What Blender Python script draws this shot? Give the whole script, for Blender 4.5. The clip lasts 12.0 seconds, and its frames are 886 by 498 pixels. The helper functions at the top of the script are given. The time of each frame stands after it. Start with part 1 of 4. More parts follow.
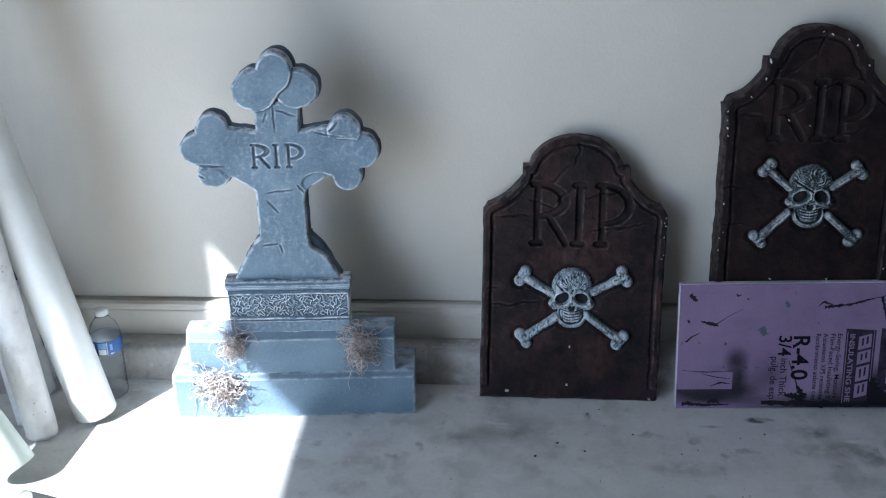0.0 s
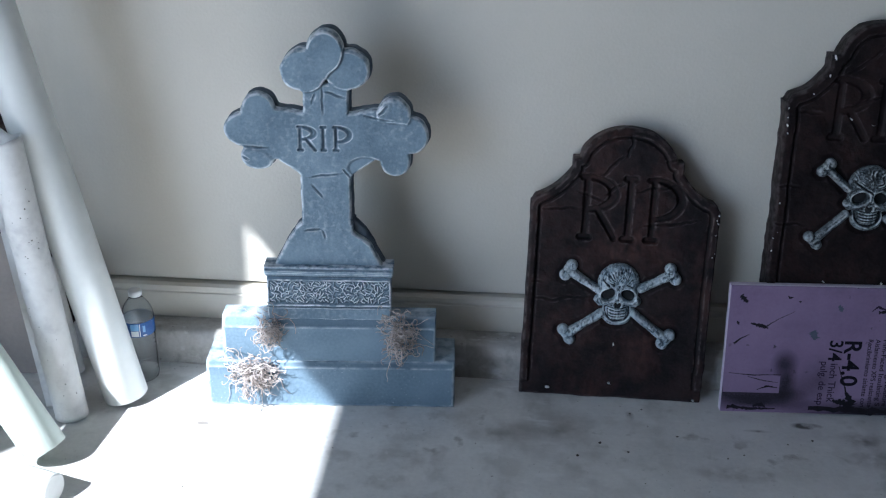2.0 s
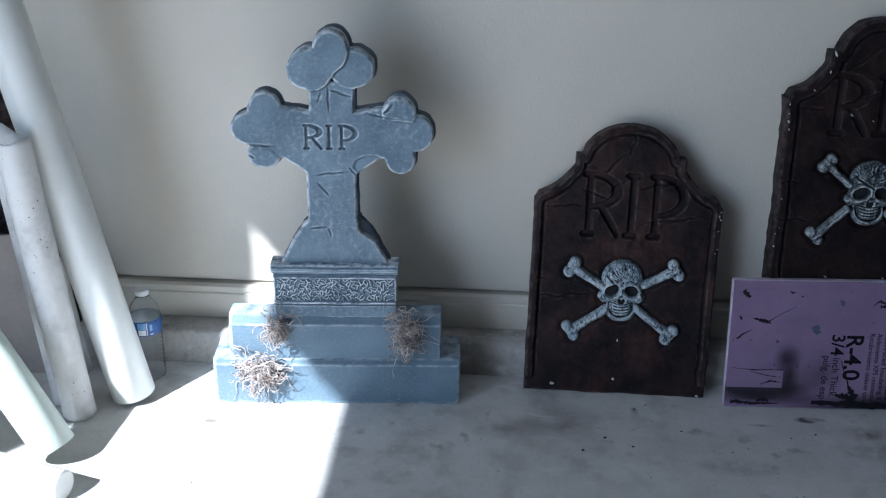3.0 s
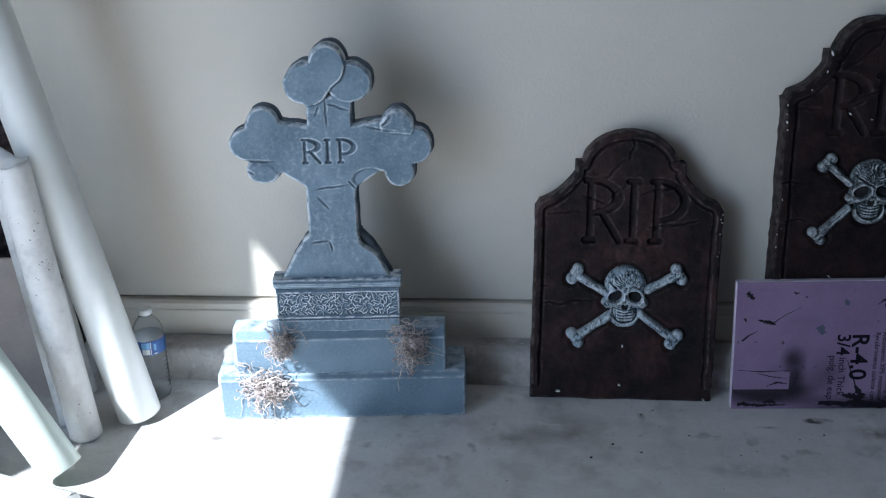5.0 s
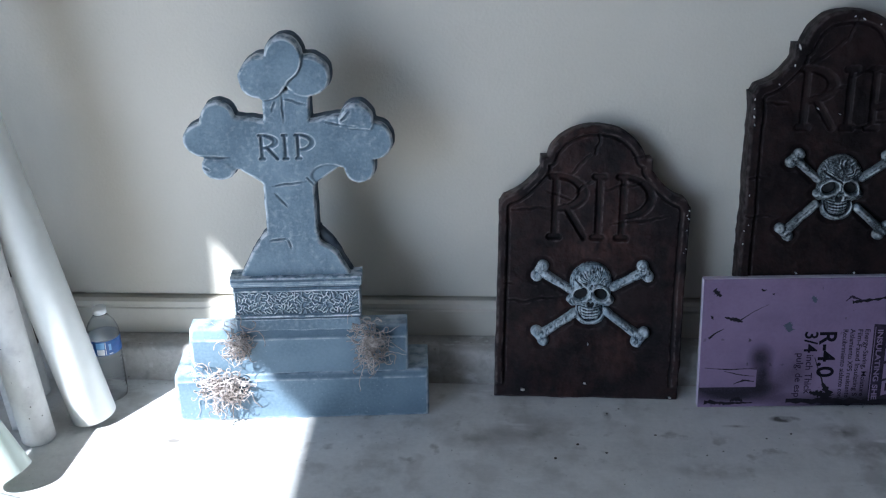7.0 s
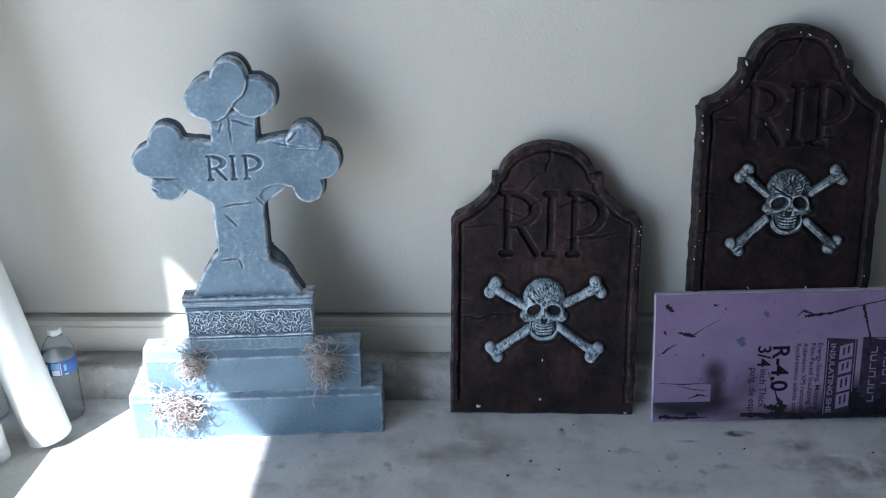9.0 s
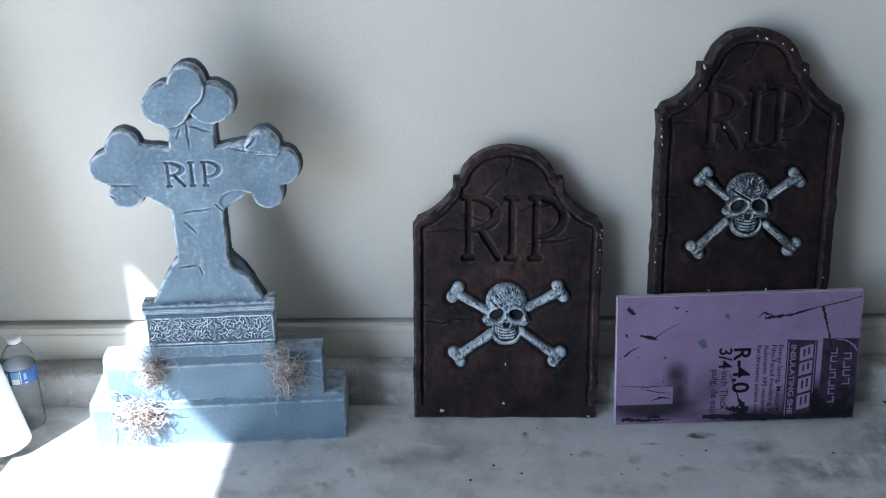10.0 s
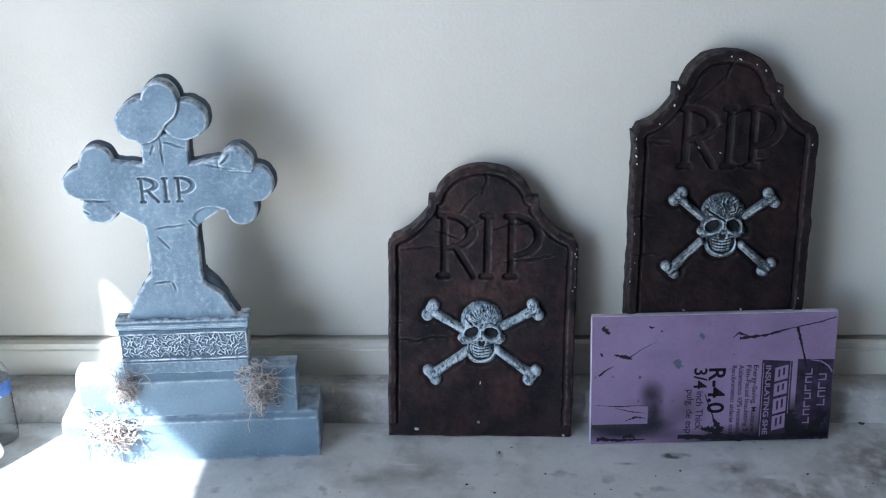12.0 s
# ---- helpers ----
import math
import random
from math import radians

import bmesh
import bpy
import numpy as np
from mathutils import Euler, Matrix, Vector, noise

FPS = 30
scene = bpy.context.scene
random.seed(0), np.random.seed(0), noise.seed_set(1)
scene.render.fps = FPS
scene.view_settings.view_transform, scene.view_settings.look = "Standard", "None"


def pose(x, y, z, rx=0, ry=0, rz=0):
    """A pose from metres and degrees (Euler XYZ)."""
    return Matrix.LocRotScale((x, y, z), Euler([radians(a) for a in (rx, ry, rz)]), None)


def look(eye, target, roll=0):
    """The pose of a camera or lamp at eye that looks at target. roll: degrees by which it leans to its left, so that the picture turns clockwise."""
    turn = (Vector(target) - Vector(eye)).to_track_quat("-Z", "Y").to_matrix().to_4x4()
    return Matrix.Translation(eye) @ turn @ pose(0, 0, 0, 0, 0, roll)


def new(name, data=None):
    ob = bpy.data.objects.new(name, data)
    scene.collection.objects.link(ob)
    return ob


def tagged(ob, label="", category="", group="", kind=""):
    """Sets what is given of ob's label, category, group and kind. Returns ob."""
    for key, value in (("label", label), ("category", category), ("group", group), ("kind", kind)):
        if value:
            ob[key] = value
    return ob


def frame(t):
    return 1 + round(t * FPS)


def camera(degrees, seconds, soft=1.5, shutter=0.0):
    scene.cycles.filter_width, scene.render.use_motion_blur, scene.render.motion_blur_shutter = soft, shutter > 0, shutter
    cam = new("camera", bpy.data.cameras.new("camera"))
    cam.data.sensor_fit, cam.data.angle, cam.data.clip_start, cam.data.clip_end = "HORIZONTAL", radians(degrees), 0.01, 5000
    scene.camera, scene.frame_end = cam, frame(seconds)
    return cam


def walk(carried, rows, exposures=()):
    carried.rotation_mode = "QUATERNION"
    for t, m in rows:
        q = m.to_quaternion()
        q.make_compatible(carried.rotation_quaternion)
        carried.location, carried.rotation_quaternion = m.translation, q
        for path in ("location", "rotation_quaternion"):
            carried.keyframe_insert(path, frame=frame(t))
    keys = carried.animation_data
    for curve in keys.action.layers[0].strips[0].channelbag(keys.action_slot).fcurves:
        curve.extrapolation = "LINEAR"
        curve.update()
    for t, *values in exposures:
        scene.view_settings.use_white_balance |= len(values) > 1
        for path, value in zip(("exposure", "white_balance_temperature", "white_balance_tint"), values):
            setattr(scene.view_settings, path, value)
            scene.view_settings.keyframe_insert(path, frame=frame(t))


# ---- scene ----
cam = camera(44.00, 12.0, soft=1.2)
ROWS = [
    (0, 0.1052, 0.5903, 1.2338, 3.605, -24.213, -0.864),
    (0.5, 0.0581, 0.6223, 1.2314, 3.840, -23.583, -0.221),
    (1, 0.0067, 0.6359, 1.2166, 2.818, -23.289, -0.250),
    (1.5, 0.0253, 0.6464, 1.2217, 2.734, -23.584, 1.259),
    (2, 0.0189, 0.6378, 1.2127, 3.759, -24.798, 0.977),
    (2.5, 0.0002, 0.6271, 1.2090, 3.565, -25.029, 1.089),
    (3, 0.0064, 0.6137, 1.2022, 3.627, -24.423, 0.699),
    (3.5, 0.0108, 0.6141, 1.2063, 3.687, -24.430, -0.197),
    (5.5, 0.0070, 0.6210, 1.2023, 3.620, -23.823, -1.163),
    (6, 0.0100, 0.6367, 1.2053, 2.893, -24.281, -0.965),
    (6.5, 0.0168, 0.6563, 1.2029, 2.397, -24.594, -0.570),
    (8.5, 0.1045, 0.6822, 1.2286, 2.462, -24.941, -0.725),
    (9, 0.1241, 0.6798, 1.2302, 2.410, -24.510, -1.099),
    (9.5, 0.1342, 0.6799, 1.2349, 1.738, -24.272, -1.404),
    (10, 0.1577, 0.6844, 1.2347, 1.204, -24.445, -1.039),
    (10.5, 0.1550, 0.6906, 1.2397, 0.391, -24.385, -0.666),
    (11, 0.1783, 0.6883, 1.2405, 0.490, -23.992, -0.474),
    (11.5, 0.1981, 0.6863, 1.2362, 0.843, -23.721, -0.457),
    (12, 0.1979, 0.6864, 1.2342, 0.957, -23.532, -0.510),
]
EXPOSURES = [(0.0, 2.15, 5120, 9), (2.5, 1.74, 5080, 9), (6.5, 1.8, 5080, 9), (9.0, 2.25, 5120, 8), (10.5, 2.57, 5120, 8), (12.0, 2.71, 5120, 8)]
walk(cam, [(t, pose(x, y, z, 90 + pitch, 0, yaw) @ pose(0, 0, 0, 0, 0, roll)) for t, x, y, z, yaw, pitch, roll in ROWS], EXPOSURES)

# ---- light ----
world = bpy.data.worlds.new("sky")
scene.world = world
world.use_nodes = True
wn = world.node_tree.nodes
sky = wn.new("ShaderNodeTexSky")
sky.sky_type, sky.sun_disc = "NISHITA", False
sky.sun_elevation, sky.sun_rotation = radians(41.3), radians(221.0)
world.node_tree.links.new(sky.outputs[0], wn["Background"].inputs[0])
wn["Background"].inputs[1].default_value = 0.065
SUN_WAY = Vector((1.0, 1.15, -1.34))
sun = new("sun", bpy.data.lights.new("sun", "SUN"))
sun.data.energy, sun.data.angle, sun.data.color = 4.4, radians(0.5), (1.0, 0.90, 0.76)
sun.matrix_world = look((-9, -10, 12), Vector((-9, -10, 12)) + SUN_WAY)
door_sky = new("door_daylight", bpy.data.lights.new("door_daylight", "AREA"))
door_sky.data.shape, door_sky.data.size, door_sky.data.size_y = "RECTANGLE", 1.9, 2.4
door_sky.data.energy, door_sky.data.color = 6.3, (0.64, 0.84, 1.0)
door_sky.matrix_world = look((-3.12, -1.25, 1.40), (-1.6, 1.1, 1.1))


# ---- materials ----
def material(name, colours, scale=8.0, rough=0.7, bump=0.2, fine=120.0, metal=0.0, detail=6.0, spread=(0.35, 0.65), extra=None, spec=0.5):
    """A surface whose colour wanders between the given ones at two scales, with a fine relief."""
    m = bpy.data.materials.new(name)
    m.use_nodes = True
    n, l = m.node_tree.nodes, m.node_tree.links
    b = n["Principled BSDF"]
    b.inputs["Roughness"].default_value, b.inputs["Metallic"].default_value = rough, metal
    b.inputs["Specular IOR Level"].default_value = spec
    co = n.new("ShaderNodeTexCoord")
    big, small = n.new("ShaderNodeTexNoise"), n.new("ShaderNodeTexNoise")
    big.inputs["Scale"].default_value, big.inputs["Detail"].default_value = scale, detail
    big.inputs["Roughness"].default_value = 0.62
    small.inputs["Scale"].default_value, small.inputs["Detail"].default_value = fine, 4
    ramp = n.new("ShaderNodeValToRGB")
    ramp.color_ramp.elements[0].position, ramp.color_ramp.elements[1].position = spread
    ramp.color_ramp.elements[0].color, ramp.color_ramp.elements[1].color = (*colours[0], 1), (*colours[-1], 1)
    for i, c in enumerate(colours[1:-1]):
        e = ramp.color_ramp.elements.new(spread[0] + (spread[1] - spread[0]) * (i + 1) / (len(colours) - 1))
        e.color = (*c, 1)
    mix = n.new("ShaderNodeMath")
    mix.operation = "MULTIPLY_ADD"
    mix.inputs[1].default_value = 0.25
    shift = n.new("ShaderNodeMath")
    shift.operation = "SUBTRACT"
    shift.inputs[1].default_value = 0.085
    for t in (big, small):
        l.new(co.outputs["Object"], t.inputs["Vector"])
    l.new(small.outputs[0], mix.inputs[0])
    l.new(big.outputs[0], mix.inputs[2])
    l.new(mix.outputs[0], shift.inputs[0])
    l.new(shift.outputs[0], ramp.inputs[0])
    l.new(ramp.outputs[0], b.inputs["Base Color"])
    if bump:
        bp = n.new("ShaderNodeBump")
        bp.inputs["Strength"].default_value, bp.inputs["Distance"].default_value = bump, 0.002
        l.new(small.outputs[0], bp.inputs["Height"])
        l.new(bp.outputs[0], b.inputs["Normal"])
    if extra:
        extra(m, n, l, b, co, ramp)
    return m


def over(n, l, b, fac, colour):
    """Lays a paint colour over what drives the base colour, by the factor socket."""
    was = b.inputs["Base Color"].links[0].from_socket
    mx = n.new("ShaderNodeMix")
    mx.data_type = "RGBA"
    l.new(fac, mx.inputs["Factor"])
    l.new(was, mx.inputs["A"])
    mx.inputs["B"].default_value = (*colour, 1)
    l.new(mx.outputs["Result"], b.inputs["Base Color"])


def blot(n, l, co, scale, lo, hi, detail=5.0, stretch=(1, 1, 1), shift=(0, 0, 0), kind="noise"):
    """A 0 to 1 mask of noise between two levels."""
    mp = n.new("ShaderNodeMapping")
    mp.inputs["Scale"].default_value, mp.inputs["Location"].default_value = stretch, shift
    l.new(co.outputs["Object"], mp.inputs[0])
    t = n.new("ShaderNodeTexNoise")
    t.inputs["Scale"].default_value, t.inputs["Detail"].default_value = scale, detail
    l.new(mp.outputs[0], t.inputs["Vector"])
    r = n.new("ShaderNodeMapRange")
    r.inputs["From Min"].default_value, r.inputs["From Max"].default_value = lo, hi
    l.new(t.outputs[0], r.inputs[0])
    return r.outputs[0]


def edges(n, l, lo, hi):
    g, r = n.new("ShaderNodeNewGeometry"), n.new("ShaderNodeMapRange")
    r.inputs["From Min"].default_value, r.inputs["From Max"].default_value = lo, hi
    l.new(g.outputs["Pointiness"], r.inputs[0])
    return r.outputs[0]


def times(n, l, a, b, gain=1.0):
    m = n.new("ShaderNodeMath")
    m.operation = "MULTIPLY"
    l.new(a, m.inputs[0])
    l.new(b, m.inputs[1])
    k = n.new("ShaderNodeMath")
    k.operation, k.use_clamp = "MULTIPLY", True
    k.inputs[1].default_value = gain
    l.new(m.outputs[0], k.inputs[0])
    return k.outputs[0]


def cloud(n, l, co, x, z, rx, rz, power=1.0, flat=False):
    """A soft round mark on a face in the x-z plane, or on a flat one in x-y."""
    mp = n.new("ShaderNodeMapping")
    mp.inputs["Scale"].default_value = (1 / rx, 1 / rz, 0) if flat else (1 / rx, 0, 1 / rz)
    mp.inputs["Location"].default_value = (-x / rx, -z / rz, 0) if flat else (-x / rx, 0, -z / rz)
    g = n.new("ShaderNodeTexGradient")
    g.gradient_type = "SPHERICAL"
    l.new(co.outputs["Object"], mp.inputs[0])
    l.new(mp.outputs[0], g.inputs[0])
    k = n.new("ShaderNodeMath")
    k.operation, k.use_clamp = "MULTIPLY", True
    k.inputs[1].default_value = power
    l.new(g.outputs[1], k.inputs[0])
    return k.outputs[0]


def concrete_marks(m, n, l, b, co, ramp):
    over(n, l, b, blot(n, l, co, 3.2, 0.58, 0.74, 8), (0.38, 0.365, 0.35))
    over(n, l, b, times(n, l, blot(n, l, co, 14, 0.50, 0.66, 8, shift=(9, 4, 0)), blot(n, l, co, 2.2, 0.35, 0.6, 3, shift=(2, 8, 0)), 0.55), (0.36, 0.345, 0.325))
    over(n, l, b, times(n, l, blot(n, l, co, 30, 0.56, 0.68, 7, stretch=(0.5, 1.3, 1), shift=(5, 6, 0)), blot(n, l, co, 4, 0.42, 0.6, 3, shift=(6, 2, 0)), 0.6), (0.80, 0.80, 0.79))
    over(n, l, b, times(n, l, blot(n, l, co, 22, 0.60, 0.70, 6), blot(n, l, co, 3.5, 0.40, 0.6, 3, shift=(4, 2, 0)), 0.5), (0.22, 0.205, 0.185))
    over(n, l, b, times(n, l, blot(n, l, co, 45, 0.62, 0.68, 5, shift=(7, 1, 0)), blot(n, l, co, 5, 0.48, 0.6, 3, shift=(1, 9, 0)), 0.6), (0.72, 0.71, 0.70))
    over(n, l, b, times(n, l, blot(n, l, co, 90, 0.70, 0.73, 2), blot(n, l, co, 6, 0.4, 0.6, 2, shift=(3, 3, 1)), 0.5), (0.09, 0.08, 0.07))


def floor_stains(m, n, l, b, co, ramp):
    concrete_marks(m, n, l, b, co, ramp)
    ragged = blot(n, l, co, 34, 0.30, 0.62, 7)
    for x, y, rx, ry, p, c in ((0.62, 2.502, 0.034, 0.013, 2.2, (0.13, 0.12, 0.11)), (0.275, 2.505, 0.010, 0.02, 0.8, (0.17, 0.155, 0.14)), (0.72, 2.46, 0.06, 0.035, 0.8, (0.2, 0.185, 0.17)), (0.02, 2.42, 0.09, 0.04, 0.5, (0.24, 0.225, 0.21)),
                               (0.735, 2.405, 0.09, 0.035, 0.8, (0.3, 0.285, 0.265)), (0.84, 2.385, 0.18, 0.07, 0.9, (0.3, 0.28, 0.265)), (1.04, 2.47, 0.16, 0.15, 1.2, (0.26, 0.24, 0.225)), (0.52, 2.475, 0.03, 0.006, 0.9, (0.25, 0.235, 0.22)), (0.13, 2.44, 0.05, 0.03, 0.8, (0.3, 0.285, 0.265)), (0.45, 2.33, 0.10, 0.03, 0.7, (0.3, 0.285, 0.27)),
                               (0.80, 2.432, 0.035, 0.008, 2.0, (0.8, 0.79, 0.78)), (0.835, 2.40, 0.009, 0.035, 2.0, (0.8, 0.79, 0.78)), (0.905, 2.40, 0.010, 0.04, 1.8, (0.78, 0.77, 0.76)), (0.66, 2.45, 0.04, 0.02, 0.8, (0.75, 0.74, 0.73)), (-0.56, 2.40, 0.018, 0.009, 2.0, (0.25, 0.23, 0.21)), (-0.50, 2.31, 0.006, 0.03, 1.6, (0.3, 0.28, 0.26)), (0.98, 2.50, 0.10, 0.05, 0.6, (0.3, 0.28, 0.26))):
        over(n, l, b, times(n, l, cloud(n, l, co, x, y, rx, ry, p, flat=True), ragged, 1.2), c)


def drybrush_and_creases(m, n, l, b, co, ramp):
    over(n, l, b, times(n, l, blot(n, l, co, 110, 0.5, 0.75, 6), blot(n, l, co, 9, 0.38, 0.62, 4), 0.45), (0.62, 0.68, 0.74))
    over(n, l, b, times(n, l, edges(n, l, 0.508, 0.545), blot(n, l, co, 60, 0.36, 0.55, 5), 0.9), (0.74, 0.79, 0.84))
    # concave creases go darker, broken up by noise
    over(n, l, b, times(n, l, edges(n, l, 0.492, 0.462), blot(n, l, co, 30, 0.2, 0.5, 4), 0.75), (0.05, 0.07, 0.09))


def soft_brush(m, n, l, b, co, ramp):
    over(n, l, b, times(n, l, edges(n, l, 0.508, 0.545), blot(n, l, co, 50, 0.3, 0.6, 5), 0.6), (0.60, 0.67, 0.74))
    over(n, l, b, times(n, l, blot(n, l, co, 220, 0.66, 0.72, 2), blot(n, l, co, 12, 0.45, 0.65, 3), 0.6), (0.55, 0.6, 0.66))


def stone_brown(m, n, l, b, co, ramp):
    over(n, l, b, times(n, l, blot(n, l, co, 11, 0.46, 0.68, 7, shift=(2, 0, 5)), blot(n, l, co, 70, 0.3, 0.62, 5, stretch=(1, 1, 0.6)), 0.85), (0.078, 0.037, 0.031))
    over(n, l, b, times(n, l, edges(n, l, 0.51, 0.55), blot(n, l, co, 60, 0.42, 0.62, 4), 0.5), (0.20, 0.16, 0.155))
    # concave creases and carved strokes go nearly black
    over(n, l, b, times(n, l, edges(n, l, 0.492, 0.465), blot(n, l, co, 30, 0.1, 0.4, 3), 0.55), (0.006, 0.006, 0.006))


# For the taller stone: darker paint, deepened to stand in for weaker light.
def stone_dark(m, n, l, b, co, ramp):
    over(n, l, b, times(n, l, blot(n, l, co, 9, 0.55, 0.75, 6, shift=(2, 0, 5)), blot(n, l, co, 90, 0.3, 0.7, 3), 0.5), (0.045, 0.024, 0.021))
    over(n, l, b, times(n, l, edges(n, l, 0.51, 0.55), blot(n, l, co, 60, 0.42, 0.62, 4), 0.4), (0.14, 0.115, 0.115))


def bone_paint(m, n, l, b, co, ramp):
    over(n, l, b, times(n, l, blot(n, l, co, 210, 0.43, 0.55, 6, stretch=(1, 1, 0.5)), blot(n, l, co, 45, 0.3, 0.55, 3), 0.95), (0.035, 0.055, 0.075))
    over(n, l, b, times(n, l, edges(n, l, 0.515, 0.55), blot(n, l, co, 50, 0.25, 0.5, 3), 0.8), (0.72, 0.77, 0.80))
    over(n, l, b, times(n, l, edges(n, l, 0.493, 0.465), blot(n, l, co, 40, 0.05, 0.3, 3), 1.0), (0.014, 0.019, 0.026))


# Bones of that stone: duller paint, with the dimmer light put into the colour.
def dim_bone_paint(m, n, l, b, co, ramp):
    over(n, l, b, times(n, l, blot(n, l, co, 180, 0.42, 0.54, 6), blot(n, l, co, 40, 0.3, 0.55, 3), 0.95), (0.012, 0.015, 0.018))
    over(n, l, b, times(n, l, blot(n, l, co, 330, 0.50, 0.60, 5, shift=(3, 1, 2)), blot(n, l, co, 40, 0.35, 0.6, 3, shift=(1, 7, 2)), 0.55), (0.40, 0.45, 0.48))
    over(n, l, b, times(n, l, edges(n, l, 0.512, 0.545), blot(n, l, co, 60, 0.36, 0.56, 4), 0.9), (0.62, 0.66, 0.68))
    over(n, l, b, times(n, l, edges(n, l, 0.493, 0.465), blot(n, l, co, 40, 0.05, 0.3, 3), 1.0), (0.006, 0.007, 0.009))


def wall_marks(m, n, l, b, co, ramp):
    over(n, l, b, times(n, l, blot(n, l, co, 2.0, 0.5, 0.8, 4), blot(n, l, co, 14, 0.35, 0.7, 5, stretch=(1, 1, 0.25)), 0.35), (0.47, 0.44, 0.39))


def foam_marks(m, n, l, b, co, ramp):
    grain = blot(n, l, co, 300, -1.2, 0.6, 3)
    for x, z, rx, rz, p in ((0.110, 0.103, 0.030, 0.034, 1.3), (0.114, 0.066, 0.026, 0.06, 1.3), (0.13, 0.04, 0.06, 0.05, 0.7), (0.055, 0.036, 0.11, 0.024, 2.2), (0.06, 0.018, 0.13, 0.02, 1.2), (0.30, 0.0, 0.20, 0.035, 1.6), (0.43, 0.02, 0.16, 0.085, 2.2), (0.18, 0.07, 0.05, 0.06, 0.6)):
        over(n, l, b, times(n, l, cloud(n, l, co, x + 0.008, z + 0.004, rx, rz, p), grain, 1.0), (0.012, 0.009, 0.017))
    over(n, l, b, times(n, l, blot(n, l, co, 5.5, 0.52, 0.72, 5, shift=(0.3, 0, 1.1)), blot(n, l, co, 20, 0.3, 0.6, 4, stretch=(0.4, 1, 1.5)), 0.7), (0.16, 0.11, 0.2))
    over(n, l, b, times(n, l, blot(n, l, co, 60, 0.66, 0.70, 3), blot(n, l, co, 6, 0.5, 0.62, 3, shift=(5, 0, 2)), 0.9), (0.05, 0.04, 0.06))


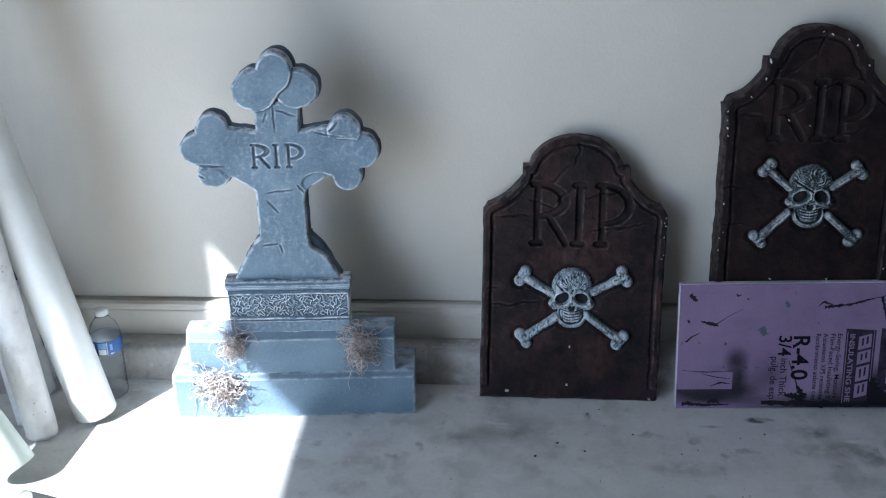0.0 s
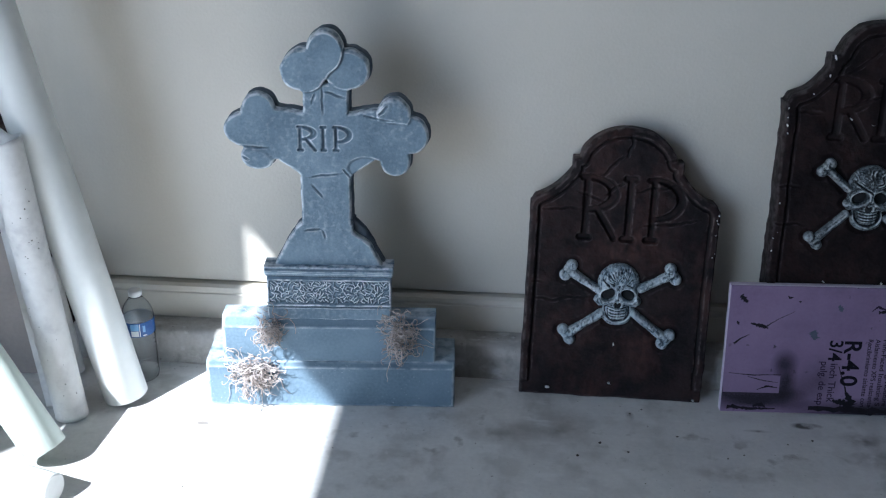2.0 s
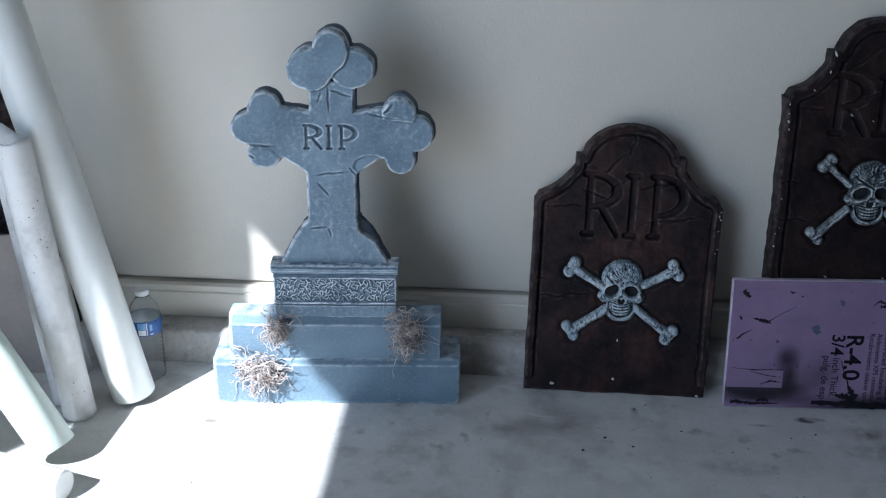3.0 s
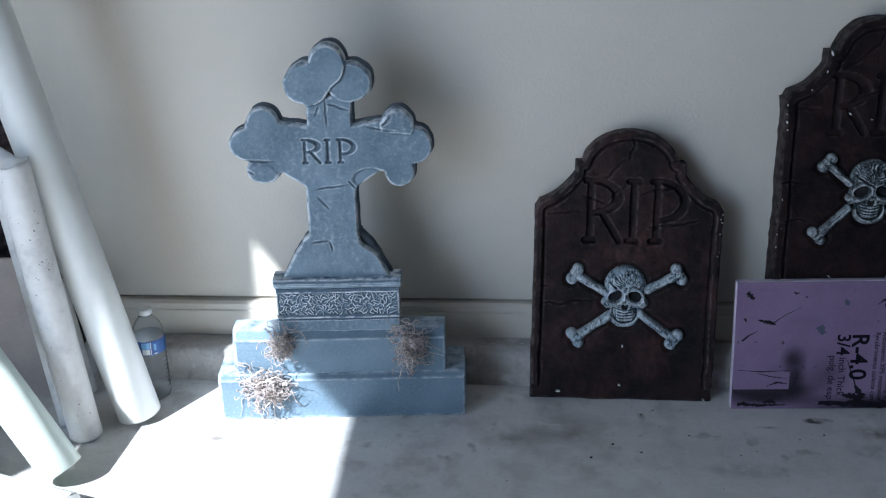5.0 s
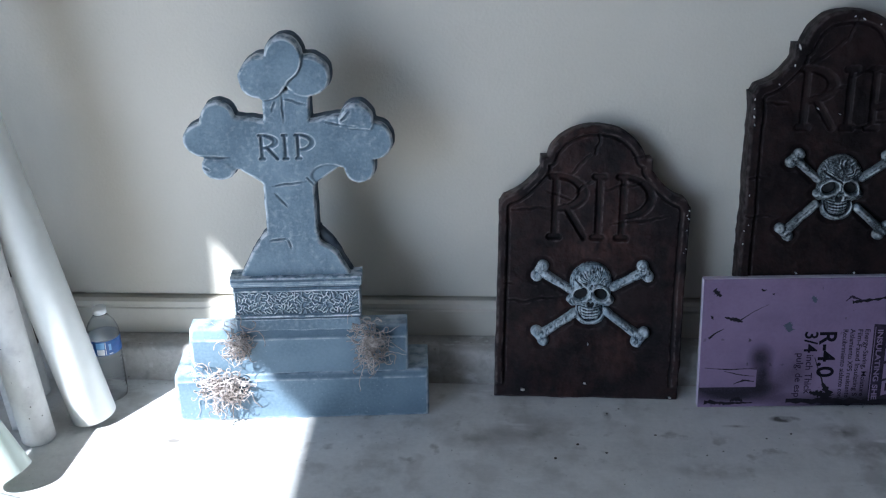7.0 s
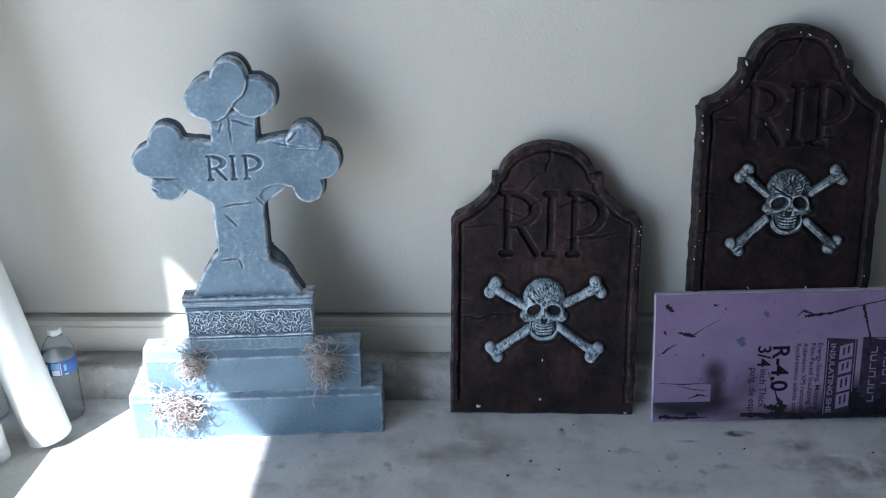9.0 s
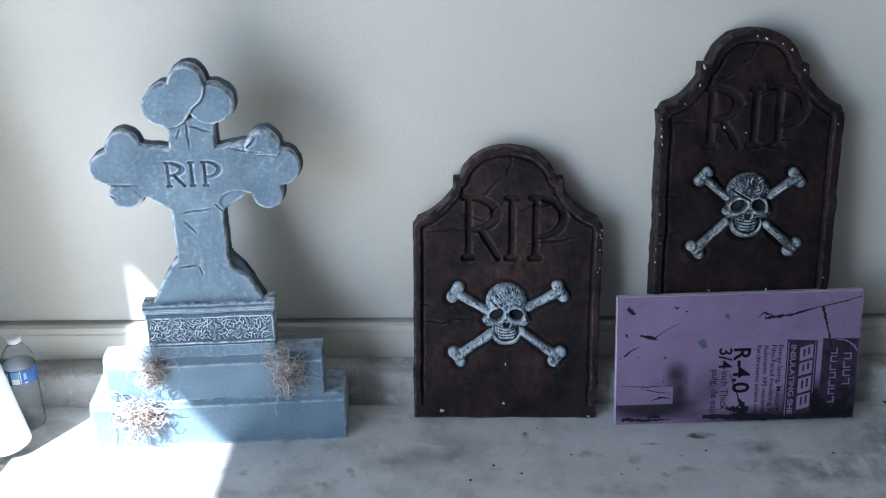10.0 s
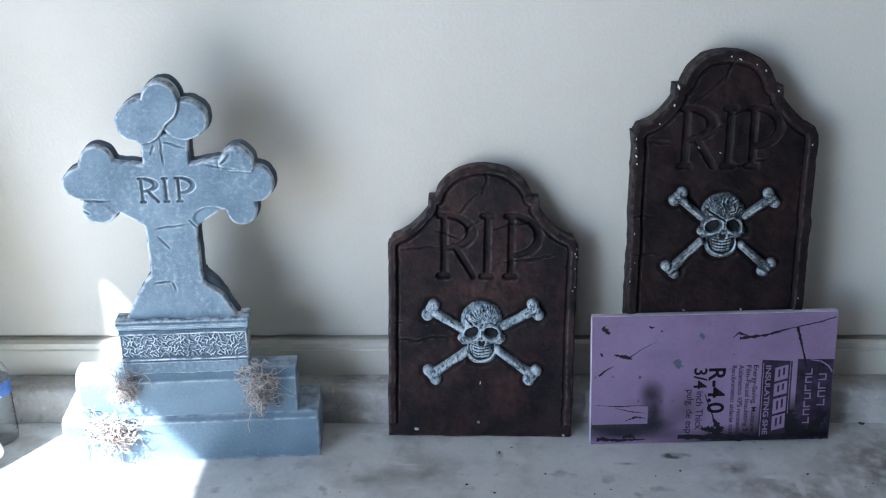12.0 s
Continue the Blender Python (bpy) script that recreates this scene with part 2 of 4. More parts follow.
M = {
    "wall": material("painted_drywall", [(0.67, 0.63, 0.55), (0.72, 0.68, 0.60)], 1.5, 0.75, 0.35, 160, extra=wall_marks),
    # walls out of view: dark so that they bounce little light
    "bare": material("dark_unseen_wall", [(0.09, 0.082, 0.07), (0.14, 0.127, 0.11)], 2, 0.85, 0.2, 90),
    "trim": material("painted_trim", [(0.66, 0.625, 0.545), (0.72, 0.685, 0.60)], 6, 0.5, 0.1, 90),
    # ceiling out of view, its colour lowered to hold down bounce
    "ceiling": material("dark_unseen_ceiling", [(0.20, 0.19, 0.18), (0.27, 0.26, 0.25)], 2, 0.85, 0.2, 150),
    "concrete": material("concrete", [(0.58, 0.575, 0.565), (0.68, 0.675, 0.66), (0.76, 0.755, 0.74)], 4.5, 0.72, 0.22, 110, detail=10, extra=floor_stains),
    "kerb": material("rough_concrete", [(0.34, 0.32, 0.29), (0.46, 0.44, 0.41), (0.56, 0.54, 0.51)], 9, 0.85, 0.8, 110, detail=10, extra=concrete_marks),
    "drive": material("driveway", [(0.38, 0.37, 0.35), (0.5, 0.49, 0.47)], 3, 0.85, 0.3, 80),
    "blue": material("blue_grey_foam_paint", [(0.115, 0.165, 0.215), (0.16, 0.222, 0.285), (0.22, 0.295, 0.365)], 7, 0.7, 0.35, 210, extra=drybrush_and_creases, spec=0.3),
    "blue_smooth": material("airbrushed_blue_foam", [(0.10, 0.15, 0.20), (0.15, 0.212, 0.275), (0.19, 0.26, 0.33)], 4.5, 0.72, 0.15, 160, detail=2.5, extra=soft_brush, spec=0.3),
    "rim_blue": material("dark_blue_grey_paint", [(0.075, 0.092, 0.115), (0.16, 0.19, 0.225)], 20, 0.75, 0.4, 150, spec=0.2),
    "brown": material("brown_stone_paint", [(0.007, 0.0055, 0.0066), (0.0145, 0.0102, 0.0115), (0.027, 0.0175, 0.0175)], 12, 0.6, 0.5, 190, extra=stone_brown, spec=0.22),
    # darker brown for the taller stone, also lowered for light fading to the right
    "brown_dark": material("dark_brown_dimmed", [(0.0058, 0.0040, 0.0044), (0.0115, 0.0074, 0.0079), (0.023, 0.0132, 0.0128)], 12, 0.62, 0.5, 190, extra=stone_dark, spec=0.18),
    "bone": material("bone_paint", [(0.22, 0.29, 0.35), (0.38, 0.46, 0.52), (0.64, 0.70, 0.74)], 26, 0.6, 0.7, 200, extra=bone_paint, spec=0.3),
    # its skull and bones: darker paint, lowered further for the same fading light
    "bone_dark": material("dark_bone_dimmed", [(0.010, 0.012, 0.014), (0.03, 0.037, 0.042), (0.14, 0.165, 0.18)], 40, 0.6, 0.7, 220, extra=dim_bone_paint, spec=0.3),
    "socket": material("dark_socket_paint", [(0.008, 0.008, 0.009), (0.02, 0.02, 0.022)], 30, 0.8, 0.3),
    "chip": material("bare_foam_chip", [(0.72, 0.70, 0.68), (0.82, 0.80, 0.78)], 60, 0.8, 0.3),
    "pvc": material("white_pvc", [(0.74, 0.76, 0.74), (0.80, 0.82, 0.80)], 5, 0.33, 0.05, 60),
    "pvc_dirty": material("dusty_white_pvc", [(0.60, 0.60, 0.60), (0.74, 0.74, 0.73), (0.80, 0.80, 0.79)], 14, 0.45, 0.15, 90),
    "pvc_green": material("pale_green_pvc", [(0.66, 0.75, 0.68), (0.73, 0.81, 0.75)], 5, 0.35, 0.05, 60),
    "foam": material("lilac_foam_board", [(0.225, 0.155, 0.262), (0.268, 0.186, 0.308), (0.298, 0.212, 0.34)], 6, 0.62, 0.15, 140, extra=foam_marks),
    "foam_plain": material("clean_lilac_foam", [(0.24, 0.168, 0.276), (0.285, 0.2, 0.322)], 9, 0.62, 0.15, 140),
    "foam_edge": material("cut_foam_edge", [(0.62, 0.53, 0.68), (0.74, 0.68, 0.78)], 60, 0.7, 0.3, 200),
    "ink": material("dark_print", [(0.004, 0.003, 0.006), (0.011, 0.008, 0.016)], 40, 0.75, 0.1, spec=0.2),
    "ink_soft": material("worn_print", [(0.012, 0.008, 0.018), (0.055, 0.037, 0.072)], 80, 0.7, 0.1, spec=0.2),
    "spray": material("black_overspray", [(0.005, 0.004, 0.006), (0.014, 0.011, 0.017)], 50, 0.6, 0.2, spec=0.3),
    "teal": material("teal_paint_spot", [(0.07, 0.09, 0.12), (0.11, 0.125, 0.17)], 80, 0.6, 0.1),
    "moss": material("dried_moss", [(0.25, 0.21, 0.19), (0.40, 0.35, 0.325), (0.55, 0.50, 0.475)], 40, 0.85, 0.2),
    "card": material("brown_fibre_board", [(0.36, 0.32, 0.29), (0.46, 0.41, 0.375)], 7, 0.85, 0.25, 120),
    "ink_panel": material("printed_panel_ink", [(0.014, 0.010, 0.019), (0.028, 0.020, 0.037), (0.05, 0.036, 0.064)], 30, 0.65, 0.1, spec=0.25),
    "label": material("bottle_label", [(0.012, 0.055, 0.22), (0.025, 0.10, 0.33)], 25, 0.35, 0.0),
    "label_white": material("bottle_label_white", [(0.72, 0.76, 0.8), (0.82, 0.84, 0.86)], 30, 0.35, 0.0),
    "label_light": material("bottle_label_light_blue", [(0.13, 0.32, 0.62), (0.22, 0.42, 0.7)], 60, 0.35, 0.0),
    "cap": material("white_cap", [(0.72, 0.74, 0.74), (0.8, 0.81, 0.81)], 40, 0.35, 0.05),
    "debris": material("dark_debris", [(0.03, 0.028, 0.025), (0.07, 0.06, 0.05)], 50, 0.9, 0.3),
    "grit": material("pale_grit", [(0.5, 0.48, 0.45), (0.62, 0.6, 0.57)], 50, 0.9, 0.3),
}


M["plastic"] = material("clear_plastic", [(0.90, 0.93, 0.95), (0.96, 0.97, 0.98)], 20, 0.06, 0.0, spec=0.5)
clear = M["plastic"].node_tree.nodes["Principled BSDF"]
clear.inputs["Transmission Weight"].default_value, clear.inputs["IOR"].default_value = 1.0, 1.28


# ---- builders ----
def mesh(name, verts, faces, mat, parent=None, label="", smooth=False):
    me = bpy.data.meshes.new(name)
    me.from_pydata([tuple(map(float, v)) for v in verts], [], [tuple(map(int, f)) for f in faces])
    me.materials.append(M[mat])
    me.validate()
    me.update()
    if smooth:
        me.polygons.foreach_set("use_smooth", [True] * len(me.polygons))
    ob = new(name, me)
    if parent:
        ob.parent = parent
    return tagged(ob, label)


def part(name, bm, mat, parent=None, label="", smooth=False):
    bmesh.ops.recalc_face_normals(bm, faces=bm.faces)
    me = bpy.data.meshes.new(name)
    bm.to_mesh(me)
    bm.free()
    me.materials.append(M[mat])
    if smooth:
        me.polygons.foreach_set("use_smooth", [True] * len(me.polygons))
    ob = new(name, me)
    if parent:
        ob.parent = parent
    return tagged(ob, label)


def thing(name, label, category, at=None, group="", kind=""):
    ob = new(name)
    ob.empty_display_size = 0.05
    ob.matrix_basis = at or Matrix()
    return tagged(ob, label, category, group, kind)


def box_bm(x0, x1, y0, y1, z0, z1, bevel=0.0, bm=None):
    bm = bm or bmesh.new()
    got = bmesh.ops.create_cube(bm, size=1.0, matrix=Matrix.Translation(((x0 + x1) / 2, (y0 + y1) / 2, (z0 + z1) / 2)) @ Matrix.Diagonal((x1 - x0, y1 - y0, z1 - z0, 1)))
    if bevel:
        es = {e for v in got["verts"] for e in v.link_edges}
        bmesh.ops.bevel(bm, geom=list(es), offset=bevel, segments=2, affect="EDGES", profile=0.6)
    return bm


def smooth_step(a, b, x):
    t = np.clip((x - a) / (b - a), 0, 1)
    return t * t * (3 - 2 * t)


def circle(U, V, x, y, r, ry=None):
    ry = ry or r
    return (np.hypot((U - x) / r, (V - y) / ry) - 1) * min(r, ry)


def rect(U, V, x0, x1, y0, y1):
    dx, dy = np.abs(U - (x0 + x1) / 2) - (x1 - x0) / 2, np.abs(V - (y0 + y1) / 2) - (y1 - y0) / 2
    return np.hypot(np.maximum(dx, 0), np.maximum(dy, 0)) + np.minimum(np.maximum(dx, dy), 0)


def seg(U, V, x0, y0, x1, y1):
    dx, dy = x1 - x0, y1 - y0
    t = np.clip(((U - x0) * dx + (V - y0) * dy) / (dx * dx + dy * dy + 1e-12), 0, 1)
    return np.hypot(U - x0 - t * dx, V - y0 - t * dy)


def join(a, b, k):
    h = np.clip(0.5 + 0.5 * (b - a) / k, 0, 1)
    return b + (a - b) * h - k * h * (1 - h)


def wobble(U, V, f, seed):
    """Smooth lattice noise in two octaves, about -1 to 1."""
    out, amp = 0.0 * U, 0.75
    for o in range(2):
        g = np.random.RandomState(seed * 7 + o).uniform(-1, 1, (61, 61))
        a, b = U * f / 4.2 * (1 + 1.1 * o) + 31.7, V * f / 4.2 * (1 + 1.1 * o) + 17.3
        i, k = np.floor(a).astype(int), np.floor(b).astype(int)
        x, y = a - i, b - k
        x, y = x * x * (3 - 2 * x), y * y * (3 - 2 * y)
        at = lambda p, q: g[(i + p) % 61, (k + q) % 61]
        out = out + amp * ((at(0, 0) * (1 - x) + at(1, 0) * x) * (1 - y) + (at(0, 1) * (1 - x) + at(1, 1) * x) * y)
        amp *= 0.5
    return 1.25 * out


def crack(U, V, x0, y0, x1, y1, seed, amp=0.008):
    """Distance to a wandering line."""
    w = amp * (wobble(U, V, 60, seed) + 0.5 * wobble(U, V, 190, seed + 50))
    z = amp * (wobble(U, V, 60, seed + 7) + 0.5 * wobble(U, V, 190, seed + 57))
    L = math.hypot(x1 - x0, y1 - y0)
    along = ((U + w - x0) * (x1 - x0) + (V + z - y0) * (y1 - y0)) / (L * L)
    thin = 0.0022 * np.clip(np.abs(along - 0.5) * 2, 0, 1) ** 3
    return seg(U + w, V + z, x0, y0, x1, y1) + thin


def relief(name, outline, height, bounds, cell, thick, mat, parent, label="", rounded=0.004, back=True, even=False):
    """A slab cut to outline(U, V) < 0 whose front, at y = 0, stands out by height(U, V, D) towards -y; its back is at y = thick."""
    x0, x1, y0, y1 = bounds
    nx, ny = int((x1 - x0) / cell) + 1, int((y1 - y0) / cell) + 1
    U, V = np.meshgrid(x0 + cell * np.arange(nx), y0 + cell * np.arange(ny), indexing="ij")
    mid = outline(U[:-1, :-1] + cell / 2, V[:-1, :-1] + cell / 2) < 0
    ii, jj = np.nonzero(mid)
    corner = lambda a, b: (ii + a) * ny + jj + b
    quads = np.stack([corner(0, 0), corner(1, 0), corner(1, 1), corner(0, 1)], 1)
    count = np.zeros(nx * ny, int)
    np.add.at(count, quads.ravel(), 1)
    rim = (count > 0) & (count < 4)
    u, v = U.ravel().copy(), V.ravel().copy()
    for _ in range(4):
        d, e = outline(u, v), 1e-4
        gx, gy = (outline(u + e, v) - d) / e, (outline(u, v + e) - d) / e
        g = np.maximum(gx * gx + gy * gy, 0.2)
        u, v = np.where(rim, u - np.clip(d * gx / g, -cell, cell), u), np.where(rim, v - np.clip(d * gy / g, -cell, cell), v)
    D = outline(u, v)
    D = np.where(rim, 0, np.minimum(D, 0))
    if even:  # even distance to the edge, for a rim that follows the outline
        eu, ev = u[rim], v[rim]
        for a in range(0, len(u), 4000):
            near = np.sqrt(((u[a:a + 4000, None] - eu) ** 2 + (v[a:a + 4000, None] - ev) ** 2).min(1))
            D[a:a + 4000] = np.where(rim[a:a + 4000], 0, -near)
    t = np.clip((rounded + D) / rounded, 0, 1)
    y = rounded * (1 - np.sqrt(np.maximum(1 - t * t, 0))) - height(u, v, D)
    used = np.nonzero(count)[0]
    index = -np.ones(nx * ny, int)
    index[used] = np.arange(len(used))
    q = index[quads]
    verts = np.stack([u[used], y[used], v[used]], 1)
    n = len(verts)
    behind = verts.copy()
    behind[:, 1] = thick
    pairs = {}
    for f in q.tolist():
        for a, b in zip(f, f[1:] + f[:1]):
            pairs[(a, b)] = True
    sides = [(b, a, a + n, b + n) for a, b in pairs if (b, a) not in pairs]
    faces = q.tolist() + sides + ((q[:, ::-1] + n).tolist() if back else [])
    ob = mesh(name, np.vstack([verts, behind]), faces, mat, parent, label, True)
    ob.data.polygons.foreach_set("use_smooth", [i < len(q) for i in range(len(ob.data.polygons))])
    return ob


def tube(pts, radii, sides, close=True):
    """Rings swept along points: verts and faces."""
    vs, fs, up = [], [], Vector((0.31, 0.2, 0.93))
    for i, p in enumerate(pts):
        d = (Vector(pts[min(i + 1, len(pts) - 1)]) - Vector(pts[max(i - 1, 0)])).normalized()
        a = d.cross(up if abs(d.dot(up)) < 0.95 else Vector((1, 0, 0))).normalized()
        b = d.cross(a)
        for k in range(sides):
            w = 2 * math.pi * k / sides
            vs.append(Vector(p) + radii[i] * (math.cos(w) * a + math.sin(w) * b))
    for i in range(len(pts) - 1):
        for k in range(sides):
            o, o2 = i * sides, (i + 1) * sides
            fs.append((o + k, o + (k + 1) % sides, o2 + (k + 1) % sides, o2 + k))
    if close:
        fs += [tuple(range(sides))[::-1], tuple(range((len(pts) - 1) * sides, len(pts) * sides))]
    return vs, fs


def lathe(profile, sides):
    """Verts and faces of a turned shape round z, from rows of radius and height."""
    vs, fs = [], []
    for r, z in profile:
        for k in range(sides):
            w = 2 * math.pi * k / sides
            vs.append((r * math.cos(w), r * math.sin(w), z))
    for i in range(len(profile) - 1):
        for k in range(sides):
            o, o2 = i * sides, (i + 1) * sides
            fs.append((o + k, o + (k + 1) % sides, o2 + (k + 1) % sides, o2 + k))
    return vs, fs


# ---- the setting ----
WALL, KERB_Y, KERB_Z = 2.70, 2.625, 0.076
EAST, WEST, SOUTH, TOP = 3.6, -2.15, -3.6, 2.75


def setting(name, bm, mat, label, category):
    return tagged(part(name, bm, mat), label, category, "", "structure")


setting("ground", box_bm(-60, 60, -60, 60, -0.3, -0.012), "drive", "pale sunlit concrete drive outside the garage", "ground")
floor_bm = bmesh.new()
bmesh.ops.create_grid(floor_bm, x_segments=60, y_segments=60, size=0.5, matrix=Matrix.Translation(((WEST + EAST) / 2, (WALL + 0.15 + SOUTH) / 2, 0)) @ Matrix.Diagonal((EAST - WEST + 0.3, WALL + 0.15 - SOUTH, 1, 1)))
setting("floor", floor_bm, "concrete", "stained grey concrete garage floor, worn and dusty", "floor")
north = box_bm(WEST - 0.15, EAST + 0.15, WALL, WALL + 0.15, 0.163, TOP)
box_bm(WEST - 0.15, EAST + 0.15, WALL + 0.014, WALL + 0.15, 0, 0.163, 0, north)
setting("wall_north", north, "wall", "plain beige painted drywall garage wall", "wall")
setting("wall_east", box_bm(EAST, EAST + 0.15, SOUTH, WALL, 0, TOP), "bare", "unseen garage wall, dark brown to cut bounced light", "wall")
setting("wall_south", box_bm(WEST - 0.15, EAST + 0.15, SOUTH - 0.15, SOUTH, 0, TOP), "bare", "unseen end wall of the garage, dark brown to cut bounced light", "wall")
DOOR_TOP, DOOR_A, DOOR_B = 2.660, -2.3, 0.832
west = box_bm(WEST - 0.15, WEST, SOUTH, DOOR_A, 0, TOP)
box_bm(WEST - 0.15, WEST, DOOR_B, WALL, 0, TOP, 0, west)
box_bm(WEST - 0.15, WEST, DOOR_A, DOOR_B, DOOR_TOP, TOP, 0, west)
setting("wall_west", west, "wall", "beige garage wall with the wide open doorway", "wall")
setting("ceiling", box_bm(WEST - 0.15, EAST + 0.15, SOUTH - 0.15, WALL + 0.15, TOP, TOP + 0.1), "ceiling", "unseen garage ceiling, dark to cut bounced light", "ceiling")
# Added stub out of view; it keeps some skylight off the left end.
setting("wall_added_return", box_bm(-1.40, -1.28, 2.25, WALL - 0.002, 0, TOP), "wall", "added unseen short beige wall, holds some skylight off the left", "wall")

kerb_bm = bmesh.new()
rng = random.Random(4)
cols = 260
rows_v = []
for i in range(cols + 1):
    x = -1.278 + (EAST + 1.276) * i / cols
    j = lambda s, k: 0.0035 * noise.noise((x * 9 * s, k, 1.7)) + 0.0018 * noise.noise((x * 37, k * 3, 4.1))
    rows_v.append([kerb_bm.verts.new(p) for p in (
        (x, KERB_Y - 0.006 + j(1, 1), -0.004), (x, KERB_Y - 0.001 + j(1, 2), 0.03 + j(1, 3)), (x, KERB_Y + 0.002 + j(1, 4), KERB_Z - 0.010 + j(2, 5)),
        (x, KERB_Y + 0.010 + j(1, 6), KERB_Z - 0.001 + j(1, 7)), (x, WALL - 0.03, KERB_Z), (x, WALL + 0.02, KERB_Z))])
for a, b in zip(rows_v, rows_v[1:]):
    for k in range(5):
        kerb_bm.faces.new((a[k], a[k + 1], b[k + 1], b[k]))
kerb = part("kerb", kerb_bm, "kerb", None, "", True)
tagged(kerb, "low rough concrete kerb along the foot of the wall", "kerb", "", "structure")

base_bm = bmesh.new()
prof = [(WALL + 0.01, KERB_Z + 0.001), (WALL - 0.015, KERB_Z + 0.001), (WALL - 0.016, 0.134), (WALL - 0.0135, 0.1365), (WALL - 0.0135, 0.139), (WALL - 0.0155, 0.1415), (WALL - 0.0145, 0.150), (WALL - 0.009, 0.1535), (WALL - 0.006, 0.155), (WALL + 0.013, 0.155)]
ends = [[base_bm.verts.new((x, y, z)) for y, z in prof] for x in (-1.278, EAST)]
for a, b, c, d in zip(ends[0], ends[0][1:], ends[1][1:], ends[1]):
    base_bm.faces.new((a, b, c, d))
setting("baseboard", base_bm, "trim", "beige painted moulded baseboard above the kerb", "baseboard")


# ---- the cross monument ----
def letters(U, V, cx, cy, h, gap, wide):
    """Distance to the strokes of the carved letters R I P, with serifs: centre, height, distance between letters, letter width."""
    y0, y1 = cy - h / 2, cy + h / 2
    sf = 0.11 * h
    d = 9.0 + 0 * U

    def stem(x):
        return np.minimum(np.minimum(seg(U, V, x, y0, x, y1), seg(U, V, x - sf * 0.7, y0, x + sf * 0.7, y0)), seg(U, V, x - sf * 0.7, y1, x + sf * 0.7, y1))

    def bowl(x, low):
        mid, r = (y1 + low) / 2, (y1 - low) / 2
        arc = np.abs(np.hypot((U - x) / (wide * 0.92), (V - mid) / r) - 1) * r
        return np.where(U > x, arc, 9.0)
    d = np.minimum(d, stem(cx))
    for s, x in ((-1, cx - gap), (1, cx + gap * 0.55)):
        d = np.minimum(d, stem(x))
        low = cy - 0.04 * h if s < 0 else cy - 0.15 * h
        d = np.minimum(d, bowl(x, low))
        if s < 0:
            d = np.minimum(d, seg(U, V, x + wide * 0.35, cy, x + wide * 1.0, y0))
    return d


CROSS_X, CROSS_Y = -0.321, 2.515


def cross_outline(U, V, broken=True):
    d = rect(U, V, -0.048, 0.045, 0.30, 0.60)
    d = np.minimum(d, rect(U, V, -0.039, 0.0445, 0.55, 0.66))
    d = np.minimum(d, rect(U, V, -0.150, 0.150, 0.514, 0.606 + 0.006 * smooth_step(0.03, 0.10, np.abs(U))))
    # upper clover
    up = np.minimum(circle(U, V, 0.005, 0.720, 0.033, 0.037), np.minimum(circle(U, V, -0.034, 0.685, 0.043, 0.0385), circle(U, V, 0.041, 0.686, 0.042, 0.037)))
    d = join(d, up, 0.004)
    # clovers of the arms, each lobe of its own size
    for x, z, rx, rz in ((-0.149, 0.570, 0.0355, 0.032), (-0.119, 0.611, 0.0285, 0.029), (-0.124, 0.521, 0.031, 0.026), (0.153, 0.564, 0.036, 0.035), (0.126, 0.606, 0.0285, 0.029), (0.128, 0.513, 0.0285, 0.028)):
        d = join(d, circle(U, V, x, z, rx, rz), 0.004)
    # arms sloping down into the shaft
    half = 0.046 + 0.046 * smooth_step(0.478, 0.522, V)
    d = np.minimum(d, np.maximum(np.abs(U) - half, np.maximum(V - 0.53, 0.478 - V)) * 0.7)
    # bell-shaped foot with bulging shoulders; the front layer has lost one shoulder
    t = np.clip((0.388 - V) / 0.088, 0, 1)
    bulge = t ** 0.68
    if broken:
        bulge = np.where(U > 0, bulge - 0.30 * np.exp(-((t - 0.22) / 0.17) ** 2), bulge)
    foot = np.maximum(np.abs(U) - 0.047 - 0.056 * bulge, np.maximum(V - 0.392, 0.296 - V))
    d = np.minimum(d, foot * 0.7)
    return d + 0.0013 * wobble(U, V, 90, 3) + 0.0010 * wobble(U, V, 260, 8)


